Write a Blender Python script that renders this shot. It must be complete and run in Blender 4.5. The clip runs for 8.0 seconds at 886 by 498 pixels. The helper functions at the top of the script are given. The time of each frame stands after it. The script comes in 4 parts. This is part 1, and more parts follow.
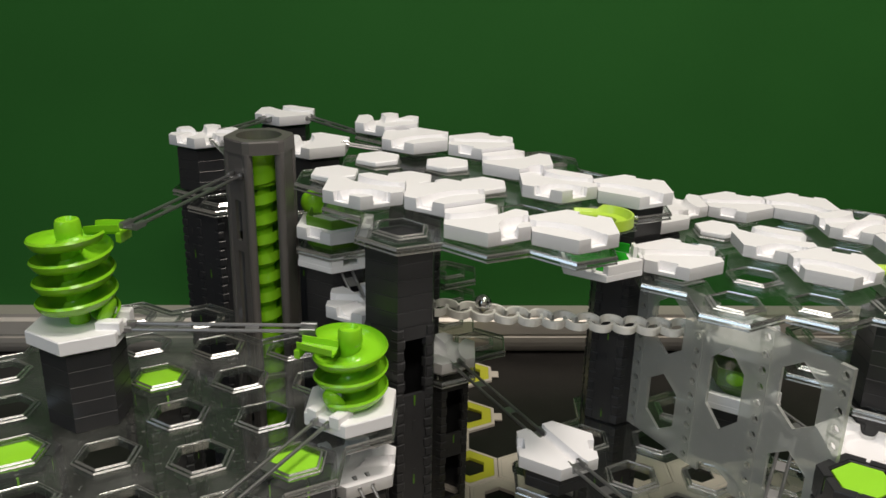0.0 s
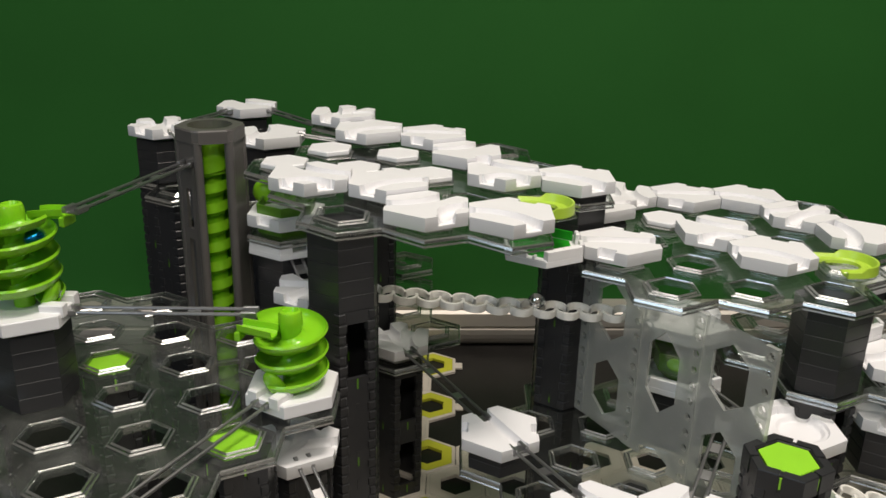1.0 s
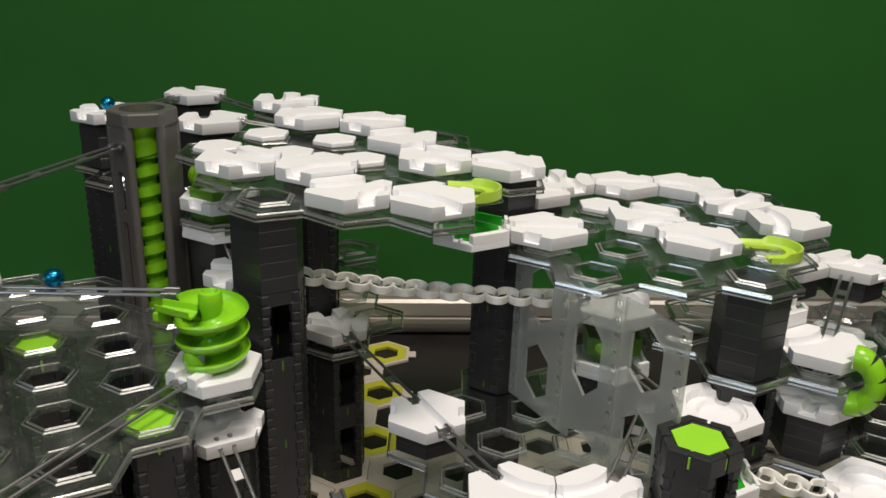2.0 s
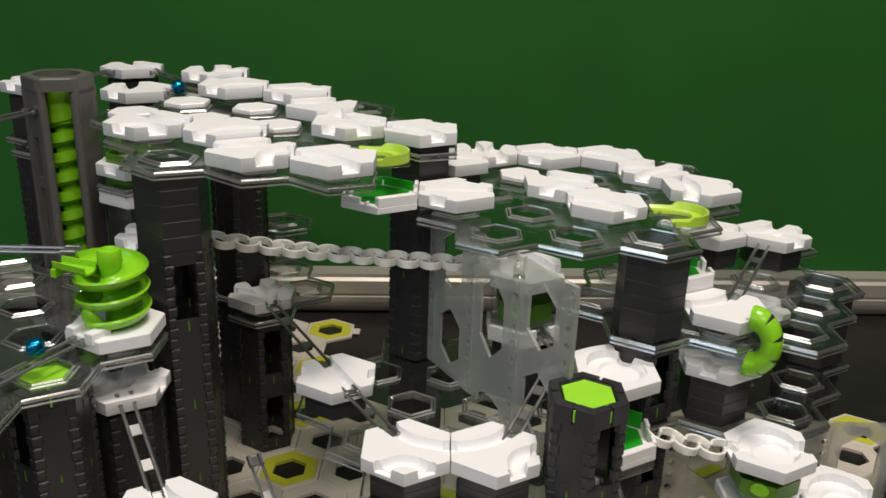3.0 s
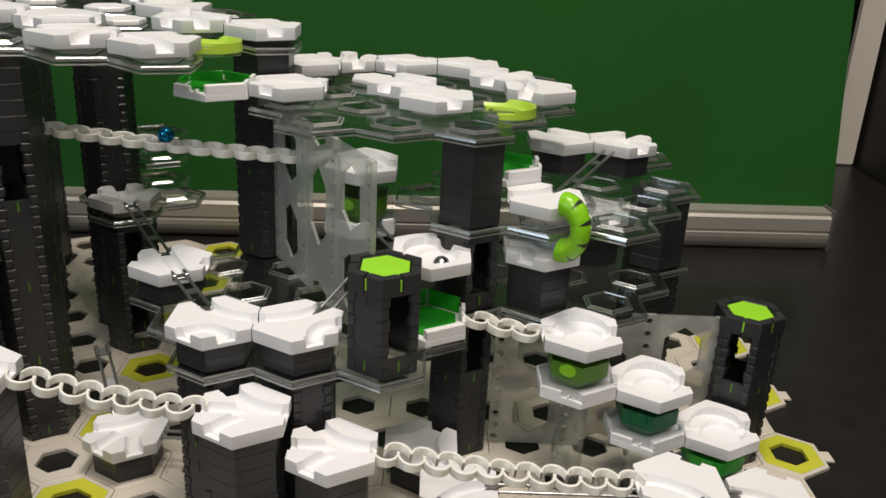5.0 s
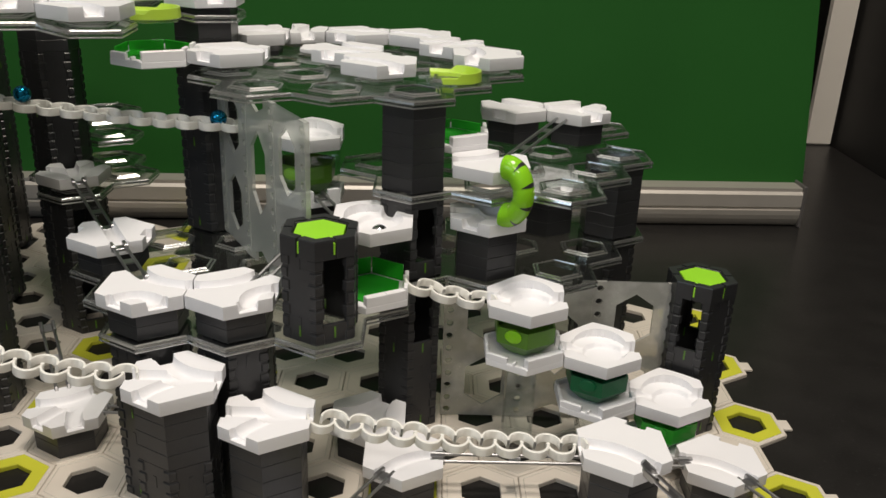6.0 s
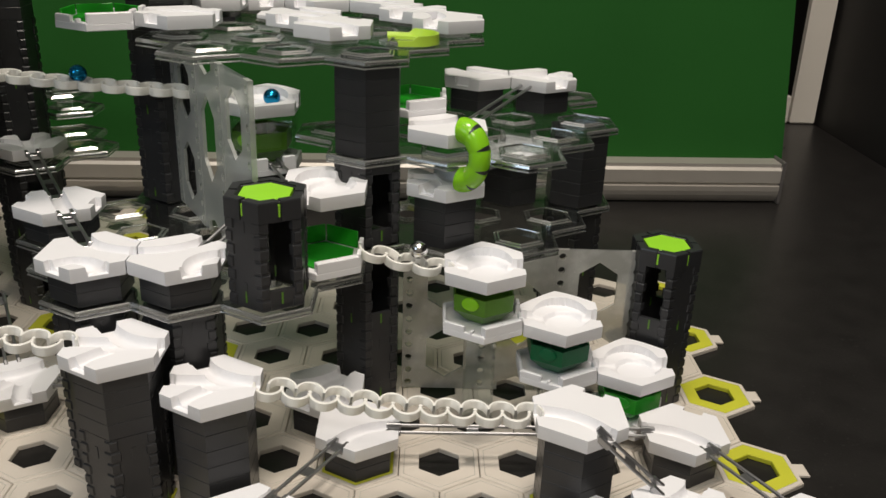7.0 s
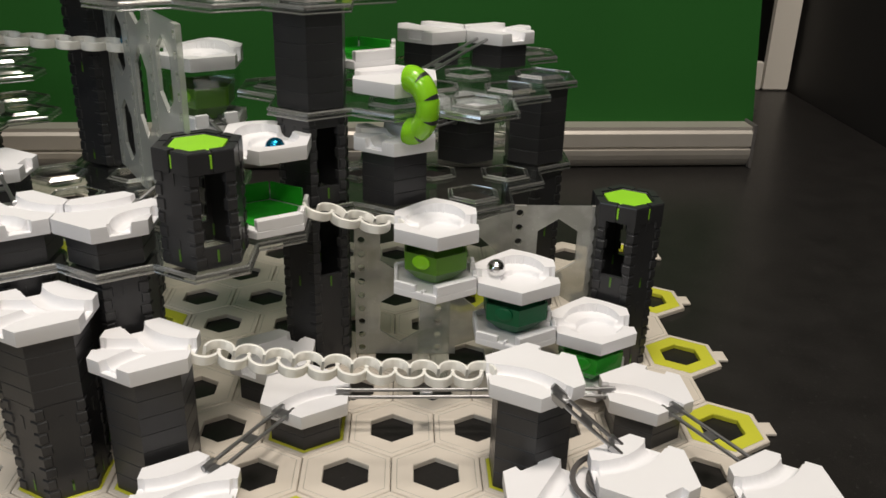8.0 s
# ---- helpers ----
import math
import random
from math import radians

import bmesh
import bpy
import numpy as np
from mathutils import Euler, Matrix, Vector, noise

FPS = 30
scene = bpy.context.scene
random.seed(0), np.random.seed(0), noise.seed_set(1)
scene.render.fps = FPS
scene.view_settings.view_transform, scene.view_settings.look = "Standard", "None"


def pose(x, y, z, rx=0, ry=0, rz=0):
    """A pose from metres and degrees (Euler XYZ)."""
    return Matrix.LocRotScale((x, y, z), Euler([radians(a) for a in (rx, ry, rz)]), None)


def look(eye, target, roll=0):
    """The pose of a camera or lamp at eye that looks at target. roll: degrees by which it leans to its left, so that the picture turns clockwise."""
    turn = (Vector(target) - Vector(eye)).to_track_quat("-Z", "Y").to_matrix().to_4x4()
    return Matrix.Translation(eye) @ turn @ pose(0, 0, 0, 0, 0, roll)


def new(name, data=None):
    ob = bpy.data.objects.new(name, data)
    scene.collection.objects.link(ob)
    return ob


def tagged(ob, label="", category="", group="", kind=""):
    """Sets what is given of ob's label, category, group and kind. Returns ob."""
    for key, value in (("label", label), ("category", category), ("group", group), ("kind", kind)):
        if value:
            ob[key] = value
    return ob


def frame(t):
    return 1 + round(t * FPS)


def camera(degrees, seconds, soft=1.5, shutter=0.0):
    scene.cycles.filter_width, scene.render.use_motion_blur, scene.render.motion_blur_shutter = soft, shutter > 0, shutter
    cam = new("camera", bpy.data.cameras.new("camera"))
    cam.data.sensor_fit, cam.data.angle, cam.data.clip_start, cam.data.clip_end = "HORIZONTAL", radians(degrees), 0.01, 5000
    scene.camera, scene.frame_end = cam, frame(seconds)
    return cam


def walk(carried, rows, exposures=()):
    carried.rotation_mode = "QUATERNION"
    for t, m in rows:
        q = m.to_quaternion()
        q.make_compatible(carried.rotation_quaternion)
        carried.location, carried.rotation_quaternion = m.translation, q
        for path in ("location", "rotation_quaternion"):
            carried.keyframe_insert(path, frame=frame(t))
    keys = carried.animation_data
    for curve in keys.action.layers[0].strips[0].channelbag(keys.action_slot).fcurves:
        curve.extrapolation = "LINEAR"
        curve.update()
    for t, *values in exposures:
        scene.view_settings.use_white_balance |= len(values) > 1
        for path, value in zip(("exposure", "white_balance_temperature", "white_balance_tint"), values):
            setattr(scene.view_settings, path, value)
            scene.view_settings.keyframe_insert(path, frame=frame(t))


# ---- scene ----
cam = camera(54.1, 8.0, shutter=0.2)
PATH = [
    (0, (-0.323, -0.383, 0.485), (-0.348, 1.495, -0.202), 1.2),
    (0.5, (-0.31, -0.391, 0.484), (-0.319, 1.489, -0.2), 1.6),
    (1, (-0.288, -0.397, 0.48), (-0.299, 1.483, -0.203), 1.4),
    (2.5, (-0.213, -0.409, 0.466), (-0.201, 1.467, -0.226), 2.0),
    (3, (-0.177, -0.418, 0.454), (-0.165, 1.459, -0.237), 2.0),
    (3.5, (-0.141, -0.426, 0.448), (-0.117, 1.446, -0.255), 2.6),
    (4, (-0.113, -0.438, 0.432), (-0.097, 1.425, -0.294), 3.7),
    (4.5, (-0.086, -0.452, 0.419), (-0.055, 1.407, -0.317), 3.8),
    (5, (-0.057, -0.456, 0.406), (-0.02, 1.401, -0.335), 3.0),
    (6.5, (-0.003, -0.452, 0.373), (0.042, 1.401, -0.379), 2.2),
    (7, (0.011, -0.447, 0.362), (0.063, 1.402, -0.401), 2.1),
    (7.5, (0.022, -0.438, 0.348), (0.084, 1.406, -0.425), 1.9),
    (8, (0.034, -0.43, 0.335), (0.125, 1.403, -0.459), 1.6),
]
walk(cam, [(t, look(eye, target, roll)) for t, eye, target, roll in PATH])

# ---- light ----
P = 0.055                 # pitch of the hexagon grid
R = P * math.sqrt(3) / 2  # distance between its rows
TABLE = -0.004

world = bpy.data.worlds.new("room_air")
scene.world = world
world.use_nodes = True
world.node_tree.nodes["Background"].inputs[0].default_value = (0.55, 0.6, 0.7, 1)
world.node_tree.nodes["Background"].inputs[1].default_value = 0.05


def area_lamp(name, eye, target, size_x, size_y, watts, colour):
    data = bpy.data.lights.new(name, "AREA")
    data.shape, data.size, data.size_y, data.energy, data.color = "RECTANGLE", size_x, size_y, watts, colour
    ob = new(name, data)
    ob.matrix_world = look(eye, target)
    return ob


area_lamp("overhead_light", (0.10, -0.05, 1.95), (0.05, 0.15, 0.0), 0.45, 0.30, 23.5, (1.0, 0.895, 0.785))
# Unseen fill added behind the camera; brightens the room for reflections.
area_lamp("overhead_light", (0.0, -1.5, 1.95), (0.0, -1.5, 0.0), 0.9, 0.3, 20, (1.0, 0.92, 0.80))
area_lamp("window_light", (-1.55, -1.45, 1.15), (-0.4, -0.1, 0.1), 0.9, 0.9, 7, (0.66, 0.83, 1.0))
# Two unseen strips, added to draw bright reflections along clear edges.
area_lamp("reflection_strip", (-0.75, 0.25, 1.96), (-0.75, 0.25, 0.0), 0.08, 1.2, 0.5, (1.0, 0.95, 0.88))
area_lamp("reflection_strip", (-0.1, -0.5, 1.96), (-0.1, -0.5, 0.0), 2.0, 0.12, 7, (1.0, 0.95, 0.88))
scene.view_settings.exposure = 0.0

# ---- materials ----


def nodes_of(name):
    m = bpy.data.materials.new(name)
    m.use_nodes = True
    return m, m.node_tree.nodes, m.node_tree.links, m.node_tree.nodes["Principled BSDF"]


def plastic(name, colour, rough=0.45, vary=0.12, scale=60.0, bump=0.03, fine=900.0, spec=0.5, metal=0.0, trans=0.0, sub=0.0):
    """Moulded plastic or metal: blotches at one scale, grain at another, a fine relief."""
    m, n, l, b = nodes_of(name)
    co = n.new("ShaderNodeTexCoord")
    blot, grain, mix, ramp = n.new("ShaderNodeTexNoise"), n.new("ShaderNodeTexNoise"), n.new("ShaderNodeMix"), n.new("ShaderNodeMapRange")
    blot.inputs["Scale"].default_value, grain.inputs["Scale"].default_value = scale, fine
    blot.inputs["Detail"].default_value = 4
    mix.data_type = "RGBA"
    mix.inputs["A"].default_value = (*[c * (1 - vary) for c in colour], 1)
    mix.inputs["B"].default_value = (*[min(1, c * (1 + vary)) for c in colour], 1)
    l.new(co.outputs["Object"], blot.inputs["Vector"])
    l.new(co.outputs["Object"], grain.inputs["Vector"])
    l.new(blot.outputs["Fac"], mix.inputs["Factor"])
    l.new(mix.outputs["Result"], b.inputs["Base Color"])
    ramp.inputs["To Min"].default_value, ramp.inputs["To Max"].default_value = rough * 0.8, min(1, rough * 1.25)
    l.new(grain.outputs["Fac"], ramp.inputs["Value"])
    l.new(ramp.outputs["Result"], b.inputs["Roughness"])
    bp = n.new("ShaderNodeBump")
    bp.inputs["Strength"].default_value, bp.inputs["Distance"].default_value = bump, 0.001
    l.new(grain.outputs["Fac"], bp.inputs["Height"])
    l.new(bp.outputs["Normal"], b.inputs["Normal"])
    b.inputs["Specular IOR Level"].default_value = spec
    b.inputs["Metallic"].default_value = metal
    b.inputs["Transmission Weight"].default_value = trans
    if sub:
        b.inputs["Subsurface Weight"].default_value = sub
        b.inputs["Subsurface Radius"].default_value = (0.004, 0.004, 0.003)
    return m


def clear_plastic(name, tint, haze, rough, gleam=0.04, speckle=2.0, base=0.04):
    """Clear sheet: sees through, gleams at a grazing angle, with smudges and dust on it."""
    m, n, l, b = nodes_of(name)
    n.remove(b)
    out = n["Material Output"]
    see, gloss, dust = n.new("ShaderNodeBsdfTransparent"), n.new("ShaderNodeBsdfGlossy"), n.new("ShaderNodeBsdfDiffuse")
    see.inputs[0].default_value = (*tint, 1)
    gloss.inputs["Roughness"].default_value = rough
    dust.inputs[0].default_value = (0.74, 0.75, 0.73, 1)
    lw, power, gain = n.new("ShaderNodeLayerWeight"), n.new("ShaderNodeMath"), n.new("ShaderNodeMapRange")
    lw.inputs["Blend"].default_value = 0.5
    power.operation = "POWER"
    power.inputs[1].default_value = 4.0
    gain.inputs["To Min"].default_value, gain.inputs["To Max"].default_value = gleam, 0.75
    l.new(lw.outputs["Facing"], power.inputs[0])
    l.new(power.outputs[0], gain.inputs["Value"])
    one, two = n.new("ShaderNodeMixShader"), n.new("ShaderNodeMixShader")
    co, smear, speck = n.new("ShaderNodeTexCoord"), n.new("ShaderNodeTexNoise"), n.new("ShaderNodeTexNoise")
    smear.inputs["Scale"].default_value, speck.inputs["Scale"].default_value = 28, 420
    smear.inputs["Detail"].default_value = 6
    r1, r2, add = n.new("ShaderNodeMapRange"), n.new("ShaderNodeMapRange"), n.new("ShaderNodeMath")
    for r, lo, hi, top in ((r1, 0.5, 0.8, haze), (r2, 0.66, 0.78, haze * speckle)):
        r.inputs["From Min"].default_value, r.inputs["From Max"].default_value, r.inputs["To Max"].default_value = lo, hi, top
        r.inputs["To Min"].default_value = haze * base
    l.new(co.outputs["Object"], smear.inputs["Vector"])
    l.new(co.outputs["Object"], speck.inputs["Vector"])
    l.new(smear.outputs["Fac"], r1.inputs["Value"])
    l.new(speck.outputs["Fac"], r2.inputs["Value"])
    l.new(r1.outputs["Result"], add.inputs[0])
    l.new(r2.outputs["Result"], add.inputs[1])
    l.new(gain.outputs["Result"], one.inputs[0])
    l.new(see.outputs[0], one.inputs[1])
    l.new(gloss.outputs[0], one.inputs[2])
    l.new(add.outputs[0], two.inputs[0])
    l.new(one.outputs[0], two.inputs[1])
    l.new(dust.outputs[0], two.inputs[2])
    l.new(two.outputs[0], out.inputs["Surface"])
    return m


WHITE = plastic("white_plastic", (0.82, 0.82, 0.85), 0.42, 0.03, 40, 0.02, sub=0.0)
DARK = plastic("anthracite_plastic", (0.026, 0.0265, 0.029), 0.32, 0.25, 45, 0.06, spec=0.42)
LIFT_GREY = plastic("grey_plastic", (0.098, 0.092, 0.090), 0.34, 0.06, 70, 0.0)
LIME = plastic("lime_plastic", (0.25, 0.60, 0.018), 0.2, 0.08, 50, 0.01, sub=0.25)
LIME_FLAT = plastic("lime_insert", (0.30, 0.68, 0.03), 0.4, 0.06, 50, 0.01)
YELLOW = plastic("yellow_green_plastic", (0.42, 0.62, 0.06), 0.3, 0.06, 50, 0.01)
DEEP_GREEN = plastic("deep_green_plastic", (0.022, 0.35, 0.022), 0.22, 0.15, 60, 0.01)
DARK_GREEN = plastic("dark_green_plastic", (0.006, 0.12, 0.045), 0.38, 0.15, 60, 0.01, spec=0.3)
OLIVE = plastic("olive_green_plastic", (0.085, 0.22, 0.012), 0.3, 0.15, 60, 0.01)
STEEL = plastic("rail_steel", (0.38, 0.38, 0.39), 0.3, 0.1, 90, 0.02, metal=0.9)
CHAIN = plastic("milky_plastic", (0.85, 0.84, 0.80), 0.4, 0.04, 60, 0.02)
CHROME = plastic("chrome", (0.75, 0.75, 0.75), 0.06, 0.02, 60, 0.0, metal=1.0)
BLUE = plastic("blue_metal", (0.01, 0.22, 0.42), 0.12, 0.05, 60, 0.0, metal=0.9)
ALU = plastic("brushed_aluminium", (0.56, 0.525, 0.48), 0.5, 0.08, 30, 0.05, metal=0.6)
CLEAR = clear_plastic("clear_plastic", (0.97, 0.985, 0.975), 0.012, 0.05, 0.06)
SMUDGED = clear_plastic("smudged_clear_plastic", (0.93, 0.955, 0.95), 0.062, 0.07, 0.06, 5.0, 0.12)
CLEAR_RIM = clear_plastic("clear_plastic_rim", (0.94, 0.96, 0.95), 0.03, 0.13, 0.12)
# Extra pale and reflective: puts highlight lines on the edges of clear plates.
EDGE_GLINT = clear_plastic("clear_edge_glint", (0.93, 0.95, 0.94), 0.05, 0.22, 0.70, 0.6, 0.6)
FROST = clear_plastic("frosted_panel", (0.84, 0.86, 0.83), 0.17, 0.3, 0.05, 1.1, 0.8)
FROST_WARM = clear_plastic("frosted_warm_panel", (0.72, 0.69, 0.60), 0.46, 0.3, 0.05, 0.5, 0.3)
CARD = plastic("printed_card", (0.64, 0.585, 0.515), 0.5, 0.07, 25, 0.02)
CARD_EDGE = plastic("printed_card_seam", (0.52, 0.50, 0.45), 0.5, 0.07, 25, 0.02)
CARD_YELLOW = plastic("printed_card_yellow", (0.55, 0.56, 0.04), 0.5, 0.1, 25, 0.02)
BLACK_TOP = plastic("black_table_laminate", (0.0165, 0.0155, 0.0148), 0.32, 0.4, 30, 0.05, fine=600, spec=0.25)
CHALK = plastic("green_board", (0.0160, 0.085, 0.0150), 0.7, 0.16, 5, 0.03, fine=350, spec=0.08)
tops = BLACK_TOP.node_tree
speck, cut, lift_up = tops.nodes.new("ShaderNodeTexNoise"), tops.nodes.new("ShaderNodeMapRange"), tops.nodes.new("ShaderNodeMix")
speck.inputs["Scale"].default_value, speck.inputs["Detail"].default_value = 260, 3
cut.inputs["From Min"].default_value, cut.inputs["From Max"].default_value = 0.62, 0.74
lift_up.data_type = "RGBA"
lift_up.inputs["B"].default_value = (0.030, 0.029, 0.028, 1)
was = tops.nodes["Principled BSDF"].inputs["Base Color"].links[0].from_socket
tops.links.new(next(k for k in tops.nodes if k.bl_idname == "ShaderNodeTexCoord").outputs["Object"], speck.inputs["Vector"])
tops.links.new(speck.outputs["Fac"], cut.inputs["Value"])
tops.links.new(cut.outputs["Result"], lift_up.inputs["Factor"])
tops.links.new(was, lift_up.inputs["A"])
tops.links.new(lift_up.outputs["Result"], tops.nodes["Principled BSDF"].inputs["Base Color"])
PAINT = plastic("white_paint", (0.74, 0.70, 0.64), 0.5, 0.05, 8, 0.03)
WALL_DARK = plastic("dark_wall_paint", (0.012, 0.011, 0.010), 0.6, 0.2, 6, 0.1)
WALL_LIGHT = plastic("pale_wall_paint", (0.40, 0.38, 0.35), 0.7, 0.08, 4, 0.1)

# ---- shape helpers ----


def mesh_of(name, bm, material, smooth=True, angle=32):
    me = bpy.data.meshes.new(name)
    bmesh.ops.recalc_face_normals(bm, faces=bm.faces)
    bm.to_mesh(me)
    bm.free()
    me.materials.append(material)
    if smooth:
        me.polygons.foreach_set("use_smooth", [True] * len(me.polygons))
        me.set_sharp_from_angle(angle=radians(angle))
    return me


def part(name, bm, material, parent=None, label="", smooth=True):
    me = bm if isinstance(bm, bpy.types.Mesh) else mesh_of(name, bm, material, smooth)
    ob = new(name, me)
    if parent is not None:
        ob.parent = parent
    if label:
        ob["label"] = label
    return ob


def thing(name, m, label, category, group="", kind=""):
    ob = new(name)
    ob.empty_display_size = 0.01
    ob.matrix_world = m
    return tagged(ob, label, category, group, kind)


def cell(x, row, z=0.0, turn=0.0):
    return pose(x * P, row * R, z, 0, 0, turn)


def hexagon(r, z, turn=90.0):
    return [Vector((r * math.cos(radians(turn + 60 * i)), r * math.sin(radians(turn + 60 * i)), z)) for i in range(6)]


def loft(bm, rings, close_start=True, close_end=True, loop=False):
    """Skin between rings of equally many points."""
    made = [[bm.verts.new(p) for p in ring] for ring in rings]
    n = len(made[0])
    pairs = list(zip(made, made[1:])) + ([(made[-1], made[0])] if loop else [])
    for a, b in pairs:
        for i in range(n):
            bm.faces.new((a[i], a[(i + 1) % n], b[(i + 1) % n], b[i]))
    if close_start and not loop:
        bm.faces.new(made[0][::-1])
    if close_end and not loop:
        bm.faces.new(made[-1])
    return made


def prism(bm, r, z0, z1, bevel=0.0006, turn=90.0):
    loft(bm, [hexagon(r - bevel, z0, turn), hexagon(r, z0 + bevel, turn), hexagon(r, z1 - bevel, turn), hexagon(r - bevel, z1, turn)])


def hex_tube(bm, ro, ri, z0, z1, bevel=0.0005):
    loft(bm, [hexagon(ro - bevel, z0), hexagon(ro, z0 + bevel), hexagon(ro, z1 - bevel), hexagon(ro - bevel, z1),
              hexagon(ri + bevel, z1), hexagon(ri, z1 - bevel), hexagon(ri, z0 + bevel), hexagon(ri + bevel, z0)], loop=True)


def box(bm, x0, x1, y0, y1, z0, z1, m=None, bevel=0.0):
    b = bevel
    ring = lambda i, z: [Vector((x0 + i, y0 + i, z)), Vector((x1 - i, y0 + i, z)), Vector((x1 - i, y1 - i, z)), Vector((x0 + i, y1 - i, z))]
    rings = [ring(b, z0), ring(0, z0 + b), ring(0, z1 - b), ring(b, z1)] if b else [ring(0, z0), ring(0, z1)]
    if m is not None:
        rings = [[m @ p for p in r] for r in rings]
    loft(bm, rings)


def rod(bm, a, b, r, sides=8):
    a, b = Vector(a), Vector(b)
    way = (b - a).normalized()
    s = way.cross(Vector((0, 0, 1)))
    s = s.normalized() if s.length > 1e-4 else Vector((1, 0, 0))
    u = s.cross(way)
    loft(bm, [[p + r * (math.cos(2 * math.pi * i / sides) * s + math.sin(2 * math.pi * i / sides) * u) for i in range(sides)] for p in (a, b)])


def ball_mesh(name, r, material):
    bm = bmesh.new()
    bmesh.ops.create_uvsphere(bm, u_segments=24, v_segments=16, radius=r)
    return mesh_of(name, bm, material, angle=180)


# ---- room, table, board behind ----
def slab(name, x0, x1, y0, y1, z0, z1, material, label="", kind="structure", m=None, bevel=0.0):
    bm = bmesh.new()
    box(bm, x0, x1, y0, y1, z0, z1, None, bevel)
    ob = part(name, bm, material, smooth=False)
    if m is not None:
        ob.matrix_world = m
    return tagged(ob, label, "", "", kind)


slab("table_top", -1.6, 0.715, -0.75, 1.09, TABLE - 0.03, TABLE, BLACK_TOP, "black laminate table top with faint specks", bevel=0.002)
# Floor, ceiling and all walls but north: unseen, added to hold and bounce light.
slab("floor", -3.0, 2.5, -2.5, 2.5, -0.80, -0.74, WALL_LIGHT)
slab("ceiling", -3.0, 2.5, -2.5, 2.5, 2.0, 2.06, PAINT)
slab("wall_north", -3.0, 2.5, 1.62, 1.72, -0.74, 2.0, WALL_DARK)
slab("wall_south", -3.0, 2.5, -2.5, -2.4, -0.74, 2.0, WALL_LIGHT)
slab("wall_west", -3.0, -2.9, -2.4, 1.62, -0.74, 2.0, WALL_LIGHT)
slab("wall_east", 2.4, 2.5, -2.4, 1.62, -0.74, 2.0, WALL_DARK)
slab("dark_partition", 0.72, 0.76, 0.2, 1.60, -0.74, 2.0, WALL_DARK, "dark brown painted partition beside the table")
tagged(slab("door_post", 0.668, 0.712, 1.072, 1.085, TABLE, 1.9, PAINT, "white painted upright post behind the board", bevel=0.003), kind="structure")

tagged(slab("skirting_block", 0.630, 0.664, 1.074, 1.085, TABLE, 0.046, PAINT, "white painted block beside the post", bevel=0.002), kind="structure")
BOARD = pose(0, 0.592, 0, 0, 0, 3.55)


def chalkboard():
    t = thing("chalkboard", BOARD, "green chalkboard in an aluminium frame standing on the table", "board")
    bm = bmesh.new()
    lean = Matrix.Translation((0, 0.030, 0.045)) @ pose(0, 0, 0, -11.5, 0, 0)
    box(bm, -1.5, 0.4885, 0.0, 0.014, 0.0, 1.30, lean, 0.001)
    part("writing_surface", bm, CHALK, t, "matt green writing surface", smooth=False)
    profile = [(0.014, 0.0), (0.009, 0.0025), (0.0055, 0.007), (0.003, 0.012), (0.0015, 0.018), (0.001, 0.0245), (0.005, 0.0260), (0.005, 0.0275), (0.002, 0.0290), (0.002, 0.0455), (0.006, 0.049), (0.006, 0.0535), (0.046, 0.0545), (0.046, 0.0)]
    bm = bmesh.new()
    loft(bm, [[Vector((x, y, TABLE + z)) for y, z in profile] for x in (-1.5, 0.4775)])
    part("frame_rail", bm, ALU, t, "brushed aluminium lower rail with grooves", smooth=False)
    bm = bmesh.new()
    box(bm, 0.4775, 0.4815, 0.001, 0.047, TABLE, 0.054, None, 0.0015)
    part("end_cap", bm, LIFT_GREY, t, "dark plastic end cap", smooth=False)
    bm = bmesh.new()
    box(bm, 0.486, 0.498, 0.046, 0.056, 0.058, 0.062, None, 0.0008)
    box(bm, 0.486, 0.490, 0.046, 0.056, 0.062, 0.072, None, 0.0008)
    part("corner_bracket", bm, CLEAR_RIM, t, "clear plastic bracket")
    return t


chalkboard()

# ---- pieces of the marble run ----
TILE_R = 0.985 * P / math.sqrt(3)
TILE_H = 0.0092


def segment_gap(p, a, b):
    a, b = Vector(a), Vector(b)
    k = max(0, min(1, (p - a).dot(b - a) / (b - a).length_squared))
    return (p - a - k * (b - a)).length


def side_point(i, r=P / 2):
    return Vector((r * math.cos(radians(60 * i)), r * math.sin(radians(60 * i))))


def track(i, j):
    """Middle line of a groove between two sides of a tile."""
    a, b = side_point(i, P * 0.52), side_point(j, P * 0.52)
    turn = (j - i) % 6
    if turn == 3:
        return [a, b]
    mid = Vector((0, 0)) if turn in (2, 4) else (a + b) * 0.18
    return [(1 - k) ** 2 * a + 2 * k * (1 - k) * mid + k * k * b for k in [n / 8 for n in range(9)]]


